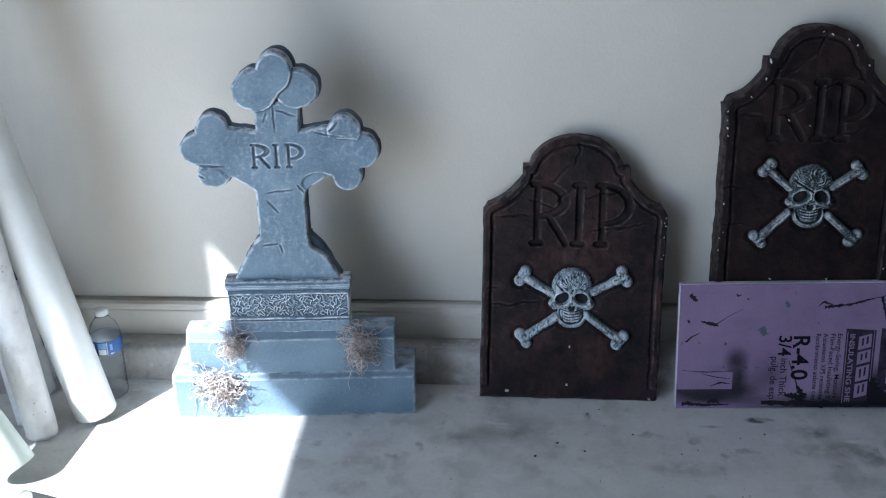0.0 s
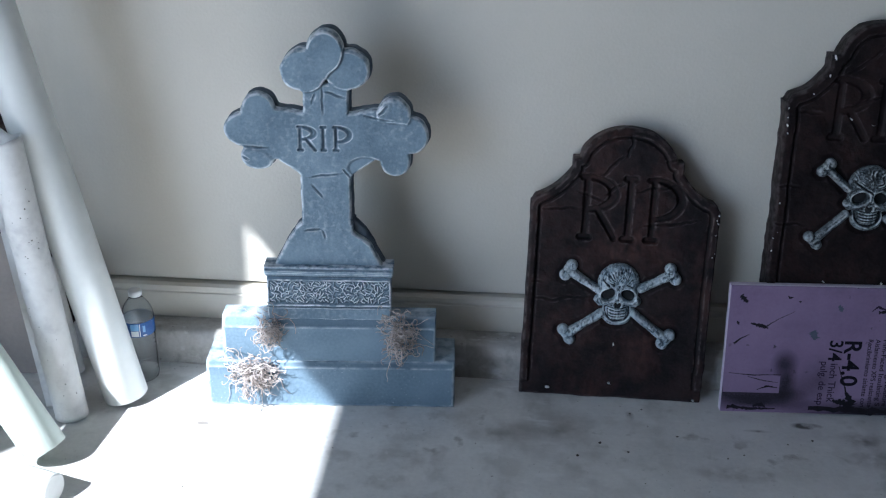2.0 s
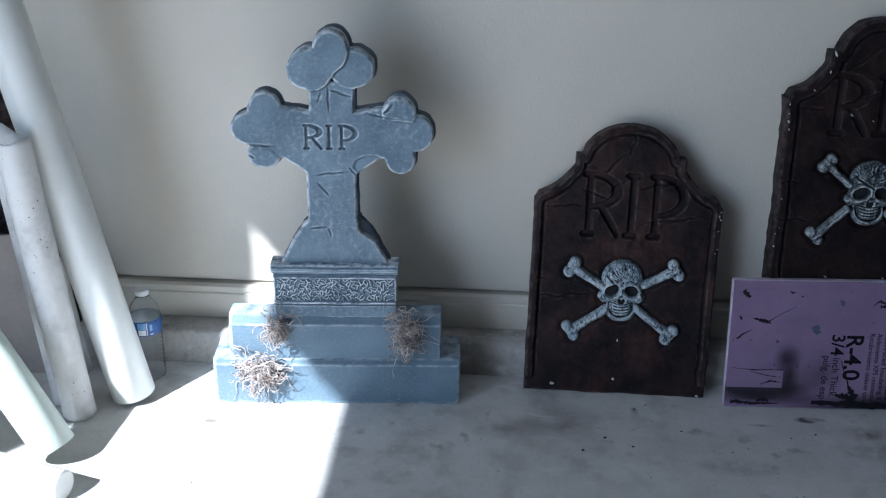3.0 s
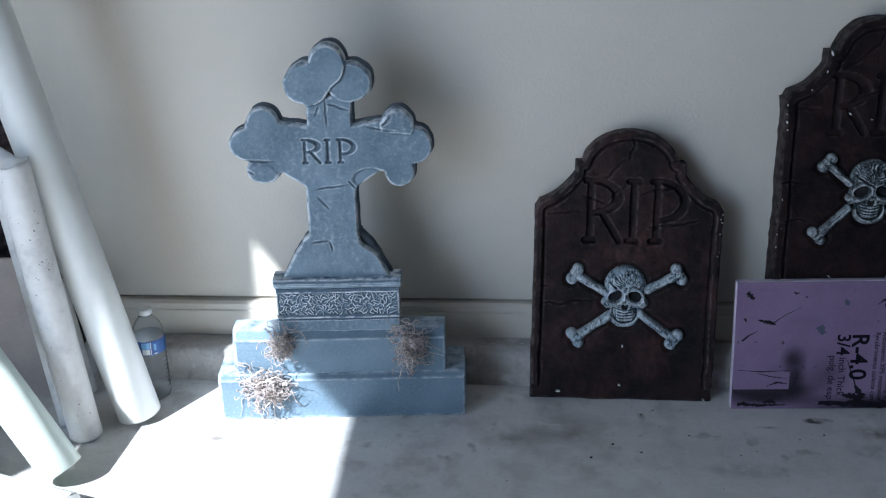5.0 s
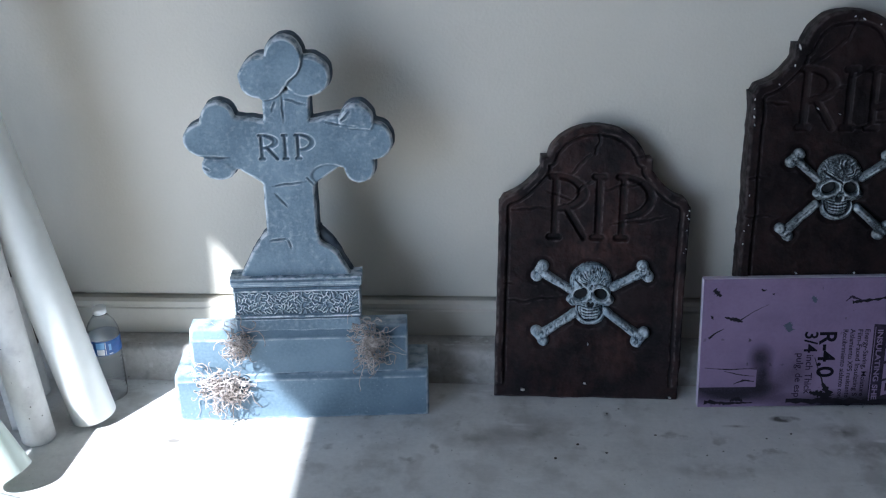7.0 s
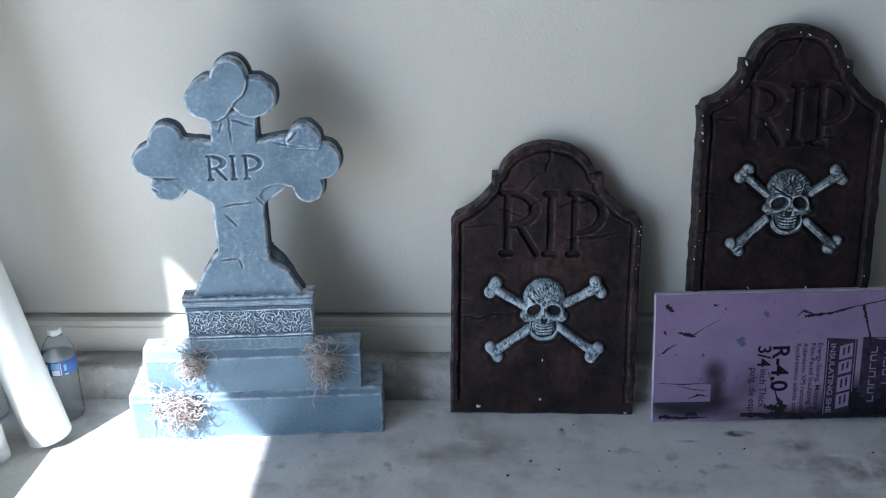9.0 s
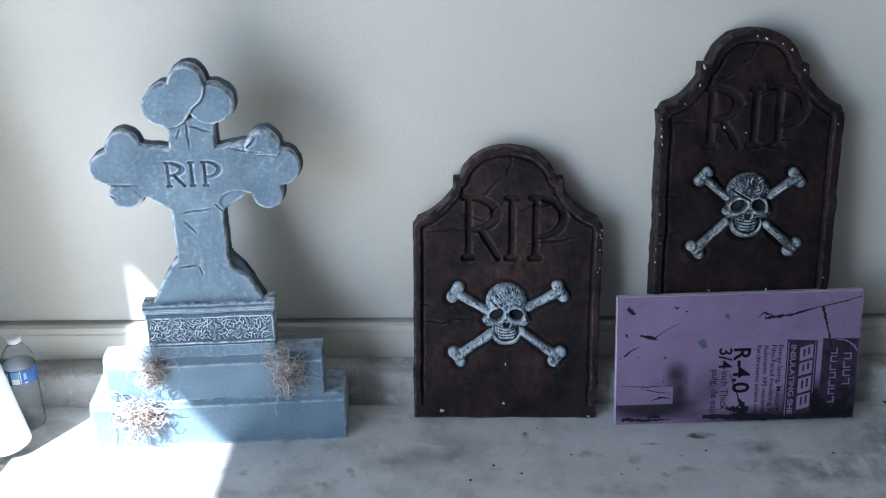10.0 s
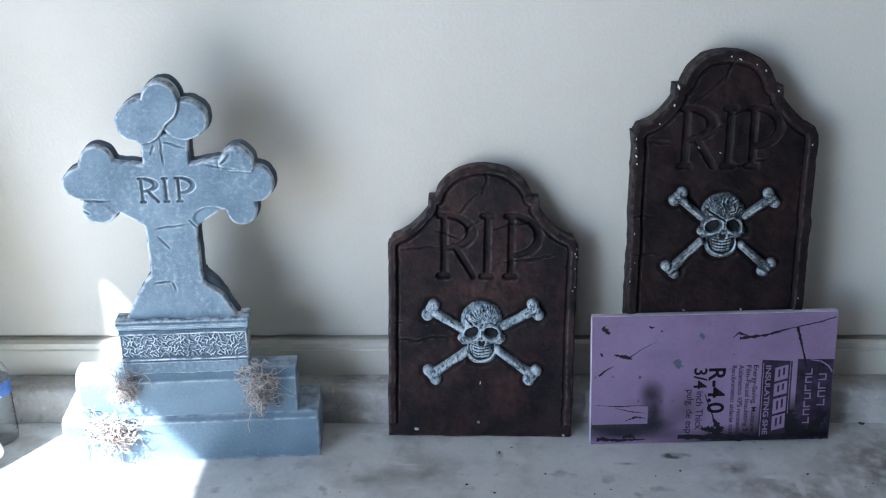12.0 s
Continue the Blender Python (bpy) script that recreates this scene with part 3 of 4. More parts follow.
def cross_height(U, V, D):
    h = 0.0012 * wobble(U, V, 60, 5) + 0.0006 * wobble(U, V, 190, 6)
    h -= 0.0050 * smooth_step(0.0032, 0.0014, letters(U, V, -0.003, 0.557, 0.044, 0.042, 0.027))
    # petals lying over one another
    petal = circle(U, V, 0.004, 0.718, 0.032, 0.037)
    left = join(petal, circle(U, V, -0.036, 0.683, 0.043, 0.0385), 0.014) + 0.0008 * wobble(U, V, 200, 77)
    h += 0.009 * smooth_step(0.0015, -0.0015, left) + 0.0025 * smooth_step(0.002, -0.002, circle(U, V, 0.041, 0.684, 0.040, 0.035)) * smooth_step(-0.002, 0.002, left)
    h += 0.002 * smooth_step(0.004, -0.004, circle(U, V, -0.128, 0.508, 0.030, 0.026)) + 0.002 * smooth_step(0.004, -0.004, circle(U, V, 0.112, 0.612, 0.030, 0.022))
    h += 0.0035 * smooth_step(0.002, -0.002, np.maximum(circle(U, V, 0.126, 0.606, 0.032, 0.030), 0.585 + 0.12 * (0.16 - U) - V)) - 0.0035 * smooth_step(0.003, -0.001, circle(U, V, 0.072, 0.500, 0.030, 0.020))
    for a in ((-0.018, 0.645, -0.026, 0.622, 1), (-0.004, 0.658, 0.001, 0.602, 2), (0.002, 0.642, 0.042, 0.634, 3), (0.066, 0.606, 0.128, 0.594, 4), (-0.160, 0.541, -0.098, 0.540, 5), (0.096, 0.606, 0.118, 0.628, 6), (-0.09, 0.515, -0.05, 0.493, 16), (-0.14, 0.512, -0.155, 0.522, 17),
              (-0.035, 0.478, 0.035, 0.490, 7), (-0.03, 0.47, -0.005, 0.44, 9), (-0.045, 0.372, -0.012, 0.377, 12), (-0.012, 0.377, -0.004, 0.352, 13), (0.03, 0.498, 0.048, 0.48, 15)):
        h -= 0.0030 * smooth_step(0.0026, 0.0005, crack(U, V, *a, amp=0.004))
    return h


def scroll_band(U, V, D):
    """Leafy scrollwork: short curved ridges in all directions over a sunk ground."""
    r = random.Random(21)
    d = 9.0 + 0 * U
    n, rows = 34, 6
    for i in range(n):
        for k in range(rows):
            x = -0.113 + 0.226 * (i + 0.5 + r.uniform(-0.4, 0.4)) / n
            z = 0.2245 + 0.0455 * (k + 0.5 + r.uniform(-0.4, 0.4)) / rows
            w = r.choice((0.5, -0.6, 2.4, 1.3, 0.9)) + r.uniform(-0.5, 0.5)
            s, b = r.uniform(0.0028, 0.0058), r.uniform(-0.0016, 0.0016)
            mx, mz = x - b * math.sin(w), z + b * math.cos(w)
            d = np.minimum(d, seg(U, V, x - s * math.cos(w), z - s * math.sin(w), mx, mz))
            d = np.minimum(d, seg(U, V, mx, mz, x + s * math.cos(w), z + s * math.sin(w)))
    inside = smooth_step(0.0005, 0.0025, -rect(U, V, -0.117, 0.117, 0.2225, 0.2715))
    h = 0.0035 * inside * (smooth_step(0.0021, 0.0004, d) - 0.75)
    for z, w, k in ((0.2735, 0.003, 0.004), (0.2795, 0.0022, -0.003), (0.289, 0.006, 0.0035), (0.2195, 0.003, 0.004), (0.2135, 0.002, -0.003)):
        h = h + k * smooth_step(w, w * 0.3, np.abs(V - z + 0.0006 * wobble(U, V, 120, 31)))
    return h + 0.0008 * wobble(U, V, 150, 33)


def block(name, x0, x1, y0, y1, z0, z1, parent, label, seed, chamfer=0.012):
    """A rough-cut foam block: front with a chamfered top edge and ragged lower edge."""
    def out(U, V):
        return rect(U, V, x0, x1, z0, z1) + 0.0007 * wobble(U, V, 180, seed) + 0.0014 * smooth_step(z0 + 0.006, z0, V) * np.maximum(wobble(U, V, 420, seed + 1), 0)

    def high(U, V, D):
        return 0.0009 * wobble(U, V, 45, seed + 2) - 0.7 * np.maximum(V - (z1 - chamfer), 0) + 0.0015 * smooth_step(0.004, 0.001, np.abs(V - (z1 - chamfer)))
    ob = relief(name, out, high, (x0 - 0.008, x1 + 0.008, z0 - 0.004, z1 + 0.008), 0.003, y1 - y0, "blue_smooth", parent, label, 0.003)
    ob.location = (0, y0, 0)
    return ob


def moss_tuft(name, x, y, z, wide, tall, count, seed, label):
    """A tangle of curled strands hanging on a face that looks to -y, thick in the middle, with loose ends."""
    r = random.Random(seed)
    vs, fs = [], []
    for i in range(count):
        loose = i % 9 == 0
        p = Vector((max(-0.5, min(0.5, r.gauss(0, 0.20))) * wide, 0, max(-0.5, min(0.5, r.gauss(0, 0.22))) * tall))
        p.y = -r.uniform(0.001, 0.036) * (1.15 - abs(p.x) * 2 / wide)
        ang, turn = r.uniform(0, 6.28), r.uniform(-0.6, 0.6)
        n = r.randint(14, 24) if loose else r.randint(12, 22)
        step = 0.0030 if loose else 0.0022
        pts = []
        for k in range(n):
            pts.append(p.copy())
            turn = max(-0.75, min(0.75, 0.75 * turn + r.uniform(-0.5, 0.5)))
            ang += turn * (0.45 if loose else 0.9)
            p = p + Vector((math.cos(ang) * step, r.uniform(-0.0016, 0.0014), math.sin(ang) * step - 0.0005))
            p.y = min(p.y, -0.0008)
        thick = r.uniform(0.0008, 0.0016)
        a, b = tube(pts, [thick * (1 - 0.5 * k / n) for k in range(n)], 4, False)
        o = len(vs)
        vs += a
        fs += [tuple(q + o for q in f) for f in b]
    ob = mesh(name, vs, fs, "moss", None, "", True)
    ob.matrix_basis = pose(x, y, z, 0, 0, 4.0)
    return tagged(ob, label, "moss", "moss tufts on the monument")


monument = thing("cross_monument", "blue-grey painted foam cross gravestone on a stepped base", "gravestone", pose(CROSS_X, 2.483, 0, 0, 0, 4.0))
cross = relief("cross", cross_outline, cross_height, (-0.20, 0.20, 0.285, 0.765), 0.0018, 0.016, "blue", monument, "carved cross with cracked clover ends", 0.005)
cross.location = (0, CROSS_Y - 2.483, -0.003)
backing = relief("cross_backing", lambda U, V: cross_outline(U, V, False) - 0.0012, lambda U, V, D: 0 * U, (-0.21, 0.21, 0.285, 0.775), 0.004, 0.016, "rim_blue", monument, "dark rougher rear layer of the cross", 0.003)
backing.location = (0.0025, CROSS_Y - 2.4665, -0.002)
band = relief("carved_band", lambda U, V: rect(U, V, -0.1195 - 0.004 * smooth_step(0.276, 0.283, V), 0.1195 + 0.004 * smooth_step(0.276, 0.283, V), 0.186, 0.299) + 0.0008 * wobble(U, V, 200, 40), scroll_band, (-0.14, 0.14, 0.18, 0.305), 0.0011, 0.042, "blue", monument, "block carved with leafy scrollwork", 0.003)
band.location = (0, 0.019, 0)
block("upper_step", -0.210, 0.207, 0.009, 0.062, 0.094, 0.194, monument, "upper step of the base", 50, 0.020)
block("lower_step", -0.245, 0.246, 0.0, 0.105, 0.0, 0.101, monument, "lower step of the base", 60)
moss_tuft("moss_tuft", -0.436, 2.484, 0.176, 0.046, 0.062, 85, 1, "small tuft of dry curly moss on the step")
moss_tuft("moss_tuft", -0.472, 2.472, 0.082, 0.092, 0.090, 190, 2, "wide tangle of dry curly moss on the base")
moss_tuft("moss_tuft", -0.186, 2.501, 0.166, 0.066, 0.112, 150, 3, "hanging tuft of grey dry moss on the step")


# ---- brown gravestones with skull and crossbones ----
def stone_outline(w, shoulder, notch, top, seed, rough):
    """Half width, shoulder height, height of the notches, and of the crown."""
    def f(U, V):
        a = np.abs(U)
        nx = w * 0.56
        body = np.maximum(a - w - 0.0, np.maximum(V - shoulder, -V))
        # concave flanks from the shoulder up to the notch
        t = np.clip((w - a) / (w - nx), 0, 1)
        flank = shoulder + (notch - 0.018 - shoulder) * (0.15 * smooth_step(0, 0.12, t) + 0.25 * t + 0.60 * t ** 2.2)
        mid = np.maximum(V - flank, a - w) * 0.75
        mid = np.maximum(mid, -V)
        step = np.maximum(a - nx - 0.004, np.maximum(V - notch, -V))
        crown = np.maximum((np.hypot(U / (nx - 0.008), (V - notch + 0.012) / (top - notch + 0.012)) - 1) * (top - notch + 0.012) * 0.9, -V)
        d = np.minimum(np.minimum(body, mid), np.minimum(step, crown))
        return d + rough * (0.0010 * wobble(U, V, 70, seed) + 0.0006 * wobble(U, V, 240, seed + 1))
    return f


def stone_height(cx, letter_y, letter_h, gap, wide, cracks, skull, seed, rim, carve):
    def f(U, V, D):
        h = 0.0020 * wobble(U, V, 40, seed) + 0.0012 * wobble(U, V, 130, seed + 1) + 0.0006 * wobble(U, V, 330, seed + 2)
        # raised rim, except along the foot
        side = smooth_step(-rim - 0.003, -rim + 0.001, D) * smooth_step(0.0, 0.004, V)
        low = smooth_step(0.034, 0.024, V)
        h = h + 0.006 * side * (1 - low)
        h -= 0.004 * smooth_step(0.004, 0.001, np.abs(D + rim + 0.003)) * (1 - low)
        h -= carve * smooth_step(0.0072, 0.0046, letters(U, V, cx, letter_y, letter_h, gap, wide))
        # hollow round the skull and bones
        h -= 0.0045 * smooth_step(0.011, 0.001, skull(U, V))
        for c in cracks:
            h -= 0.0036 * smooth_step(0.0032, 0.0007, crack(U, V, *c, amp=0.006))
        return h
    return f


def bone_outline(x0, y0, x1, y1, r):
    """A shaft that is thinnest in its middle and ends in two round knobs."""
    L = math.hypot(x1 - x0, y1 - y0)
    px, py = -(y1 - y0) / L, (x1 - x0) / L
    def f(U, V):
        along = np.clip(((U - x0) * (x1 - x0) + (V - y0) * (y1 - y0)) / (L * L), 0, 1)
        d = seg(U, V, x0, y0, x1, y1) - r * (0.78 + 0.5 * (along - 0.35) ** 2 + 0.07 * wobble(U, V, 200, 17))
        for s in (-1, 1):
            d = join(d, circle(U, V, x1 + s * px * r * 1.12, y1 + s * py * r * 1.12, r * 1.12), r * 0.28)
        return d
    return f


def skull_outline(cx, cy, s):
    """Skull of height about 0.128 * s, its middle between the eyes' lower rims."""
    def f(U, V):
        u, v = (U - cx) / s, (V - cy) / s
        a = np.abs(u)
        d = circle(u, v, 0, 0.029, 0.0415, 0.040)
        d = join(d, rect(a, v, 0.0, 0.036, -0.016, 0.012) - 0.004, 0.010)
        d = join(d, circle(a, v, 0.0375, -0.007, 0.0095, 0.0085), 0.005)
        d = join(d, circle(u, v, 0, -0.034, 0.0310, 0.0255), 0.004)
        return d * s + 0.0007 * wobble(U, V, 260, 95)
    return f


def eye_shape(a, v):
    return circle(a, v + 0.22 * (a - 0.0192), 0.0192, 0.0070, 0.0150, 0.0128)


def skull_height(cx, cy, s):
    def f(U, V, D):
        u, v = (U - cx) / s, (V - cy) / s
        a = np.abs(u)
        h = 0.017 * np.sqrt(np.clip(1 - (np.clip(D / s + 0.028, 0, 1) / 0.028) ** 2, 0, 1))
        eye = eye_shape(a, v)
        # brows and cheekbones round the sockets, then the sockets
        h += 0.0034 * smooth_step(0.0065, 0.001, np.abs(eye - 0.002)) + 0.003 * smooth_step(0.006, -0.004, circle(a, v, 0.036, -0.007, 0.009, 0.007))
        h -= 0.015 * smooth_step(0.0016, -0.0030, eye)
        h += 0.0030 * smooth_step(0.006, 0.001, a) * smooth_step(-0.012, -0.004, v) * smooth_step(0.012, 0.0, v)
        nose = circle(a, v - 0.55 * a, 0.0030, -0.0172, 0.0042, 0.0062)
        h += 0.0022 * smooth_step(0.005, 0.001, np.abs(nose - 0.001)) - 0.010 * smooth_step(0.0010, -0.0016, nose)
        # open mouth inside the jaw, with a block of teeth standing in it
        mouth = np.maximum(circle(u, v, 0, -0.026, 0.0262, 0.0245), v + 0.0195 - 6 * u * u)
        h -= 0.0095 * smooth_step(0.0012, -0.0022, mouth)
        teeth = np.maximum(np.maximum(a - 0.0185 - 0.10 * (v + 0.02), -0.0455 + 7 * u * u - v), v + 0.0205)
        inside = smooth_step(0.0008, -0.0018, teeth)
        h += 0.0075 * inside * (1 - (u / 0.032) ** 2)
        curve = v - 8 * u * u
        for z in (-0.0265, -0.0325, -0.0385, -0.0435):
            h -= 0.0042 * inside * smooth_step(0.0017, 0.0004, np.abs(curve - z))
        h -= 0.0006 * inside * smooth_step(0.6, 0.97, np.abs(np.sin(u * 560)))
        # hollow temples, split brow, matted crown
        h -= 0.005 * smooth_step(0.005, -0.003, circle(a, v, 0.040, 0.016, 0.005, 0.010))
        h -= 0.0055 * smooth_step(0.0034, 0.0006, crack(U, V, cx - 0.030 * s, cy + 0.042 * s, cx - 0.004 * s, cy + 0.016 * s, 91, 0.006))
        crown = smooth_step(0.020, 0.034, v)
        fan = np.arctan2(u - 0.004, v - 0.020)
        h += crown * (0.0012 * np.sin(fan * 30 + 7.0 * wobble(U, V, 220, 96)) * (0.4 + 0.8 * wobble(U, V, 260, 97)) + 0.0016 * wobble(U, V, 420, 98))
        return s * (h + 0.0016 * wobble(U, V, 320, 93) + 0.0009 * wobble(U, V, 620, 94))
    return f


def gravestone(name, label, at, w, shoulder, notch, top, thick, cx, letter, cracks, sk, bones, r, seed, rim, chips, rough, bone_mat, slab_mat, carve):
    g = thing(name, label, "gravestone", at, "brown gravestones along the wall")
    so = skull_outline(*sk)
    bo = [bone_outline(*b, r) for b in bones]
    def allb(U, V):
        d = so(U, V)
        for b in bo:
            d = np.minimum(d, b(U, V))
        return d
    out = stone_outline(w, shoulder, notch, top, seed, rough)
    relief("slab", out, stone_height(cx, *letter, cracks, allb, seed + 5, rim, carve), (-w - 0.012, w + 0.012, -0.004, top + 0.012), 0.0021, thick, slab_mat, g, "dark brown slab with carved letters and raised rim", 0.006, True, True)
    x, y, s = sk
    face = relief("skull", so, skull_height(*sk), (x - 0.06 * s, x + 0.06 * s, y - 0.075 * s, y + 0.08 * s), 0.0012, 0.006, bone_mat, g, "pale grey moulded skull", 0.003, False)
    face.location = (0, 0.001, 0)
    for k in (-1, 1):
        relief("eye_socket", lambda U, V: eye_shape(k * (U - x) / s, (V - y) / s) * s + 0.0026 * s, lambda U, V, D: 0.0060 * s + 0 * U, (x - 0.05, x + 0.05, y - 0.03, y + 0.03), 0.0015, 0.001, "socket", face, "black painted socket", 0.001, False)
    relief("nose_hole", lambda U, V: circle(np.abs(U - x), V - 0.55 * np.abs(U - x), 0.0030 * s, y - 0.0172 * s, 0.0032 * s, 0.0050 * s), lambda U, V, D: 0.0105 * s + 0 * U, (x - 0.02, x + 0.02, y - 0.04, y), 0.001, 0.001, "socket", face, "black painted nose hole", 0.0005, False)
    for (x0, y0, x1, y1), o in zip(bones, bo):
        relief("bone", o, lambda U, V, D: 0.013 * np.sqrt(np.clip(1 - (np.clip(D + r * 1.05, 0, 1) / (r * 1.05)) ** 2, 0, 1)) + 0.0010 * wobble(U, V, 300, 71) + 0.0006 * wobble(U, V, 650, 72), (min(x0, x1) - 0.03, max(x0, x1) + 0.03, min(y0, y1) - 0.03, max(y0, y1) + 0.03), 0.0015, 0.005, bone_mat, g, "pale grey moulded bone", 0.002, False)
    rr = random.Random(seed)
    for cxx, czz, ww in chips:
        n = 7
        lean, long = rr.uniform(0, 3.14), rr.uniform(1.0, 1.9)
        flat = [(ww * long * rr.uniform(0.4, 1) * math.cos(6.28 * i / n), ww * 0.7 * rr.uniform(0.4, 1) * math.sin(6.28 * i / n)) for i in range(n)]
        vs = [(cxx + u * math.cos(lean) - v * math.sin(lean), -0.0072, czz + u * math.sin(lean) + v * math.cos(lean)) for u, v in flat]
        vs += [(vx, 0.004, vz) for vx, _, vz in vs]
        mesh("paint_chip", vs, [tuple(range(n))] + [(i, (i + 1) % n, n + (i + 1) % n, n + i) for i in range(n)], "chip", g, "white bare foam chip")
    return g


LEAN_A, LEAN_B = 10.1, 6.4
chip_a = [(x, z, 0.0022) for x, z in ((-0.001, 0.118), (-0.003, 0.034), (0.178, 0.385))] + [(-0.128, 0.018, 0.0035), (0.176, 0.31, 0.0018), (0.168, 0.008, 0.003), (0.180, 0.394, 0.0032), (0.181, 0.378, 0.0024), (0.179, 0.355, 0.0016), (0.180, 0.318, 0.0018)]
gravestone("gravestone", "smaller dark brown foam gravestone with skull, leaning on the wall", pose(0.2375, 2.567, 0.0, -LEAN_A, 0.8, 0), 0.184, 0.400, 0.494, 0.556, 0.043, 0.008,
           (0.396, 0.120, 0.084, 0.058), [(0.0, 0.55, -0.005, 0.50, 1), (-0.005, 0.50, -0.05, 0.455, 2), (-0.165, 0.39, -0.08, 0.385, 3), (-0.10, 0.43, -0.04, 0.41, 4), (0.02, 0.43, 0.10, 0.45, 5), (0.03, 0.36, 0.15, 0.38, 6), (-0.18, 0.20, -0.06, 0.215, 7), (-0.18, 0.245, -0.15, 0.24, 8), (0.07, 0.49, 0.09, 0.50, 9), (-0.04, 0.42, 0.0, 0.44, 10)],
           (0.0, 0.217, 1.0), [(-0.040, 0.230, -0.101, 0.267), (0.044, 0.237, 0.105, 0.270), (-0.030, 0.182, -0.097, 0.133), (0.032, 0.186, 0.102, 0.134)], 0.0104, 11, 0.015, chip_a, 1.0, "bone", "brown", 0.0085)
chip_rng = random.Random(8)
chip_b = [(-0.163 + chip_rng.uniform(-0.004, 0.004), z, chip_rng.uniform(0.001, 0.003)) for z in (0.31, 0.335, 0.36, 0.372, 0.43, 0.565, 0.58, 0.595, 0.612)]
chip_b += [(0.158, 0.30, 0.002), (0.16, 0.40, 0.002), (0.158, 0.60, 0.002), (0.015, 0.757, 0.003), (-0.002, 0.762, 0.0018), (0.045, 0.748, 0.002), (0.062, 0.737, 0.0026), (0.088, 0.70, 0.003), (-0.094, 0.708, 0.0038), (-0.10, 0.675, 0.003), (-0.125, 0.64, 0.002), (-0.06, 0.275, 0.0018), (-0.01, 0.585, 0.0014), (-0.05, 0.595, 0.0014), (0.05, 0.276, 0.0016)]
gravestone("gravestone", "taller near-black gravestone, darkened for weaker light, with chipped edges behind the foam board", pose(0.691, 2.566, 0.0, -LEAN_B, 0, 0), 0.170, 0.620, 0.712, 0.772, 0.043, 0.006,
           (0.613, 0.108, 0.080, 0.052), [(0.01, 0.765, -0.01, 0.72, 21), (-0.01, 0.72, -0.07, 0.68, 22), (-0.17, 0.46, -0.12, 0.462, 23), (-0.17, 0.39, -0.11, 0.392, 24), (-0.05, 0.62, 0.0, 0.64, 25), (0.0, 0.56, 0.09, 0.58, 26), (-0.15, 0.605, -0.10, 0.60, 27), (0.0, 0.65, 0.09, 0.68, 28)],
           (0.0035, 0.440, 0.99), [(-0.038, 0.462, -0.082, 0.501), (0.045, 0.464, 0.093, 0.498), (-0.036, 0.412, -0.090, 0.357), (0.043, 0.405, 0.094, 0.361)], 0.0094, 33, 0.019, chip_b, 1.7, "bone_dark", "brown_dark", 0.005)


# ---- lilac foam board ----
SHIFT = 0.008  # of all that is printed and sprayed on the board
BOARD_W, BOARD_H, BOARD_T = 0.474, 0.270, 0.019
board = thing("foam_board", "lilac insulation foam board with black overspray, leaning on a gravestone", "foam board", pose(0.458, 2.541, 0.0, -6.4, -0.9, 1.2))
sheet_bm = box_bm(0, BOARD_W, 0, BOARD_T, 0, BOARD_H, 0.0012)
part("sheet", sheet_bm, "foam", board, "lilac foam sheet with sprayed black smudges")
part("cut_edge", box_bm(0.0006, BOARD_W - 0.0006, 0.002, BOARD_T - 0.002, BOARD_H - 0.001, BOARD_H + 0.0008), "foam_edge", board, "pale cut edge")
part("cut_edge", box_bm(-0.0008, 0.001, 0.002, BOARD_T - 0.002, 0.001, BOARD_H - 0.001), "foam_edge", board, "pale cut edge")


def print_text(text, size, x, z, mat, name="lettering", bold=0.0):
    """Words printed on the board that run downwards."""
    c = bpy.data.curves.new(name, "FONT")
    c.body, c.size, c.extrude, c.offset = text, size, 0.0001, bold
    tmp = new("tmp_text", c)
    bpy.context.view_layer.update()
    me = bpy.data.meshes.new_from_object(tmp.evaluated_get(bpy.context.evaluated_depsgraph_get()))
    bpy.data.objects.remove(tmp)
    me.materials.clear()
    me.materials.append(M[mat])
    ob = new(name, me)
    ob.parent = board
    ob.matrix_basis = Matrix.Translation((x + SHIFT, -0.0004, z - 0.002)) @ Matrix(((0, 1, 0, 0), (0, 0, -1, 0), (-1, 0, 0, 0), (0, 0, 0, 1)))
    return ob


def smear(name, pts, widths, mat, seed, label=""):
    """A thin uneven stroke of paint on the board's face."""
    r = random.Random(seed)
    vs, fs = [], []
    n = 26
    P = [Vector((min(p[0] + SHIFT, BOARD_W - 0.004), 0, p[1])) for p in pts]
    for i in range(n + 1):
        t = i / n * (len(P) - 1)
        k = min(int(t), len(P) - 2)
        p = P[k].lerp(P[k + 1], t - k)
        d = (P[k + 1] - P[k]).normalized()
        q = Vector((-d.z, 0, d.x))
        w = widths[k] + (widths[k + 1] - widths[k]) * (t - k)
        a, b = w * r.uniform(0.35, 1.1), w * r.uniform(0.35, 1.1)
        vs += [p + q * a + Vector((0, -0.0005, 0)), p - q * b + Vector((0, -0.0005, 0))]
    for i in range(n):
        fs.append((2 * i, 2 * i + 1, 2 * i + 3, 2 * i + 2))
    return mesh(name, vs, fs, mat, board, label)


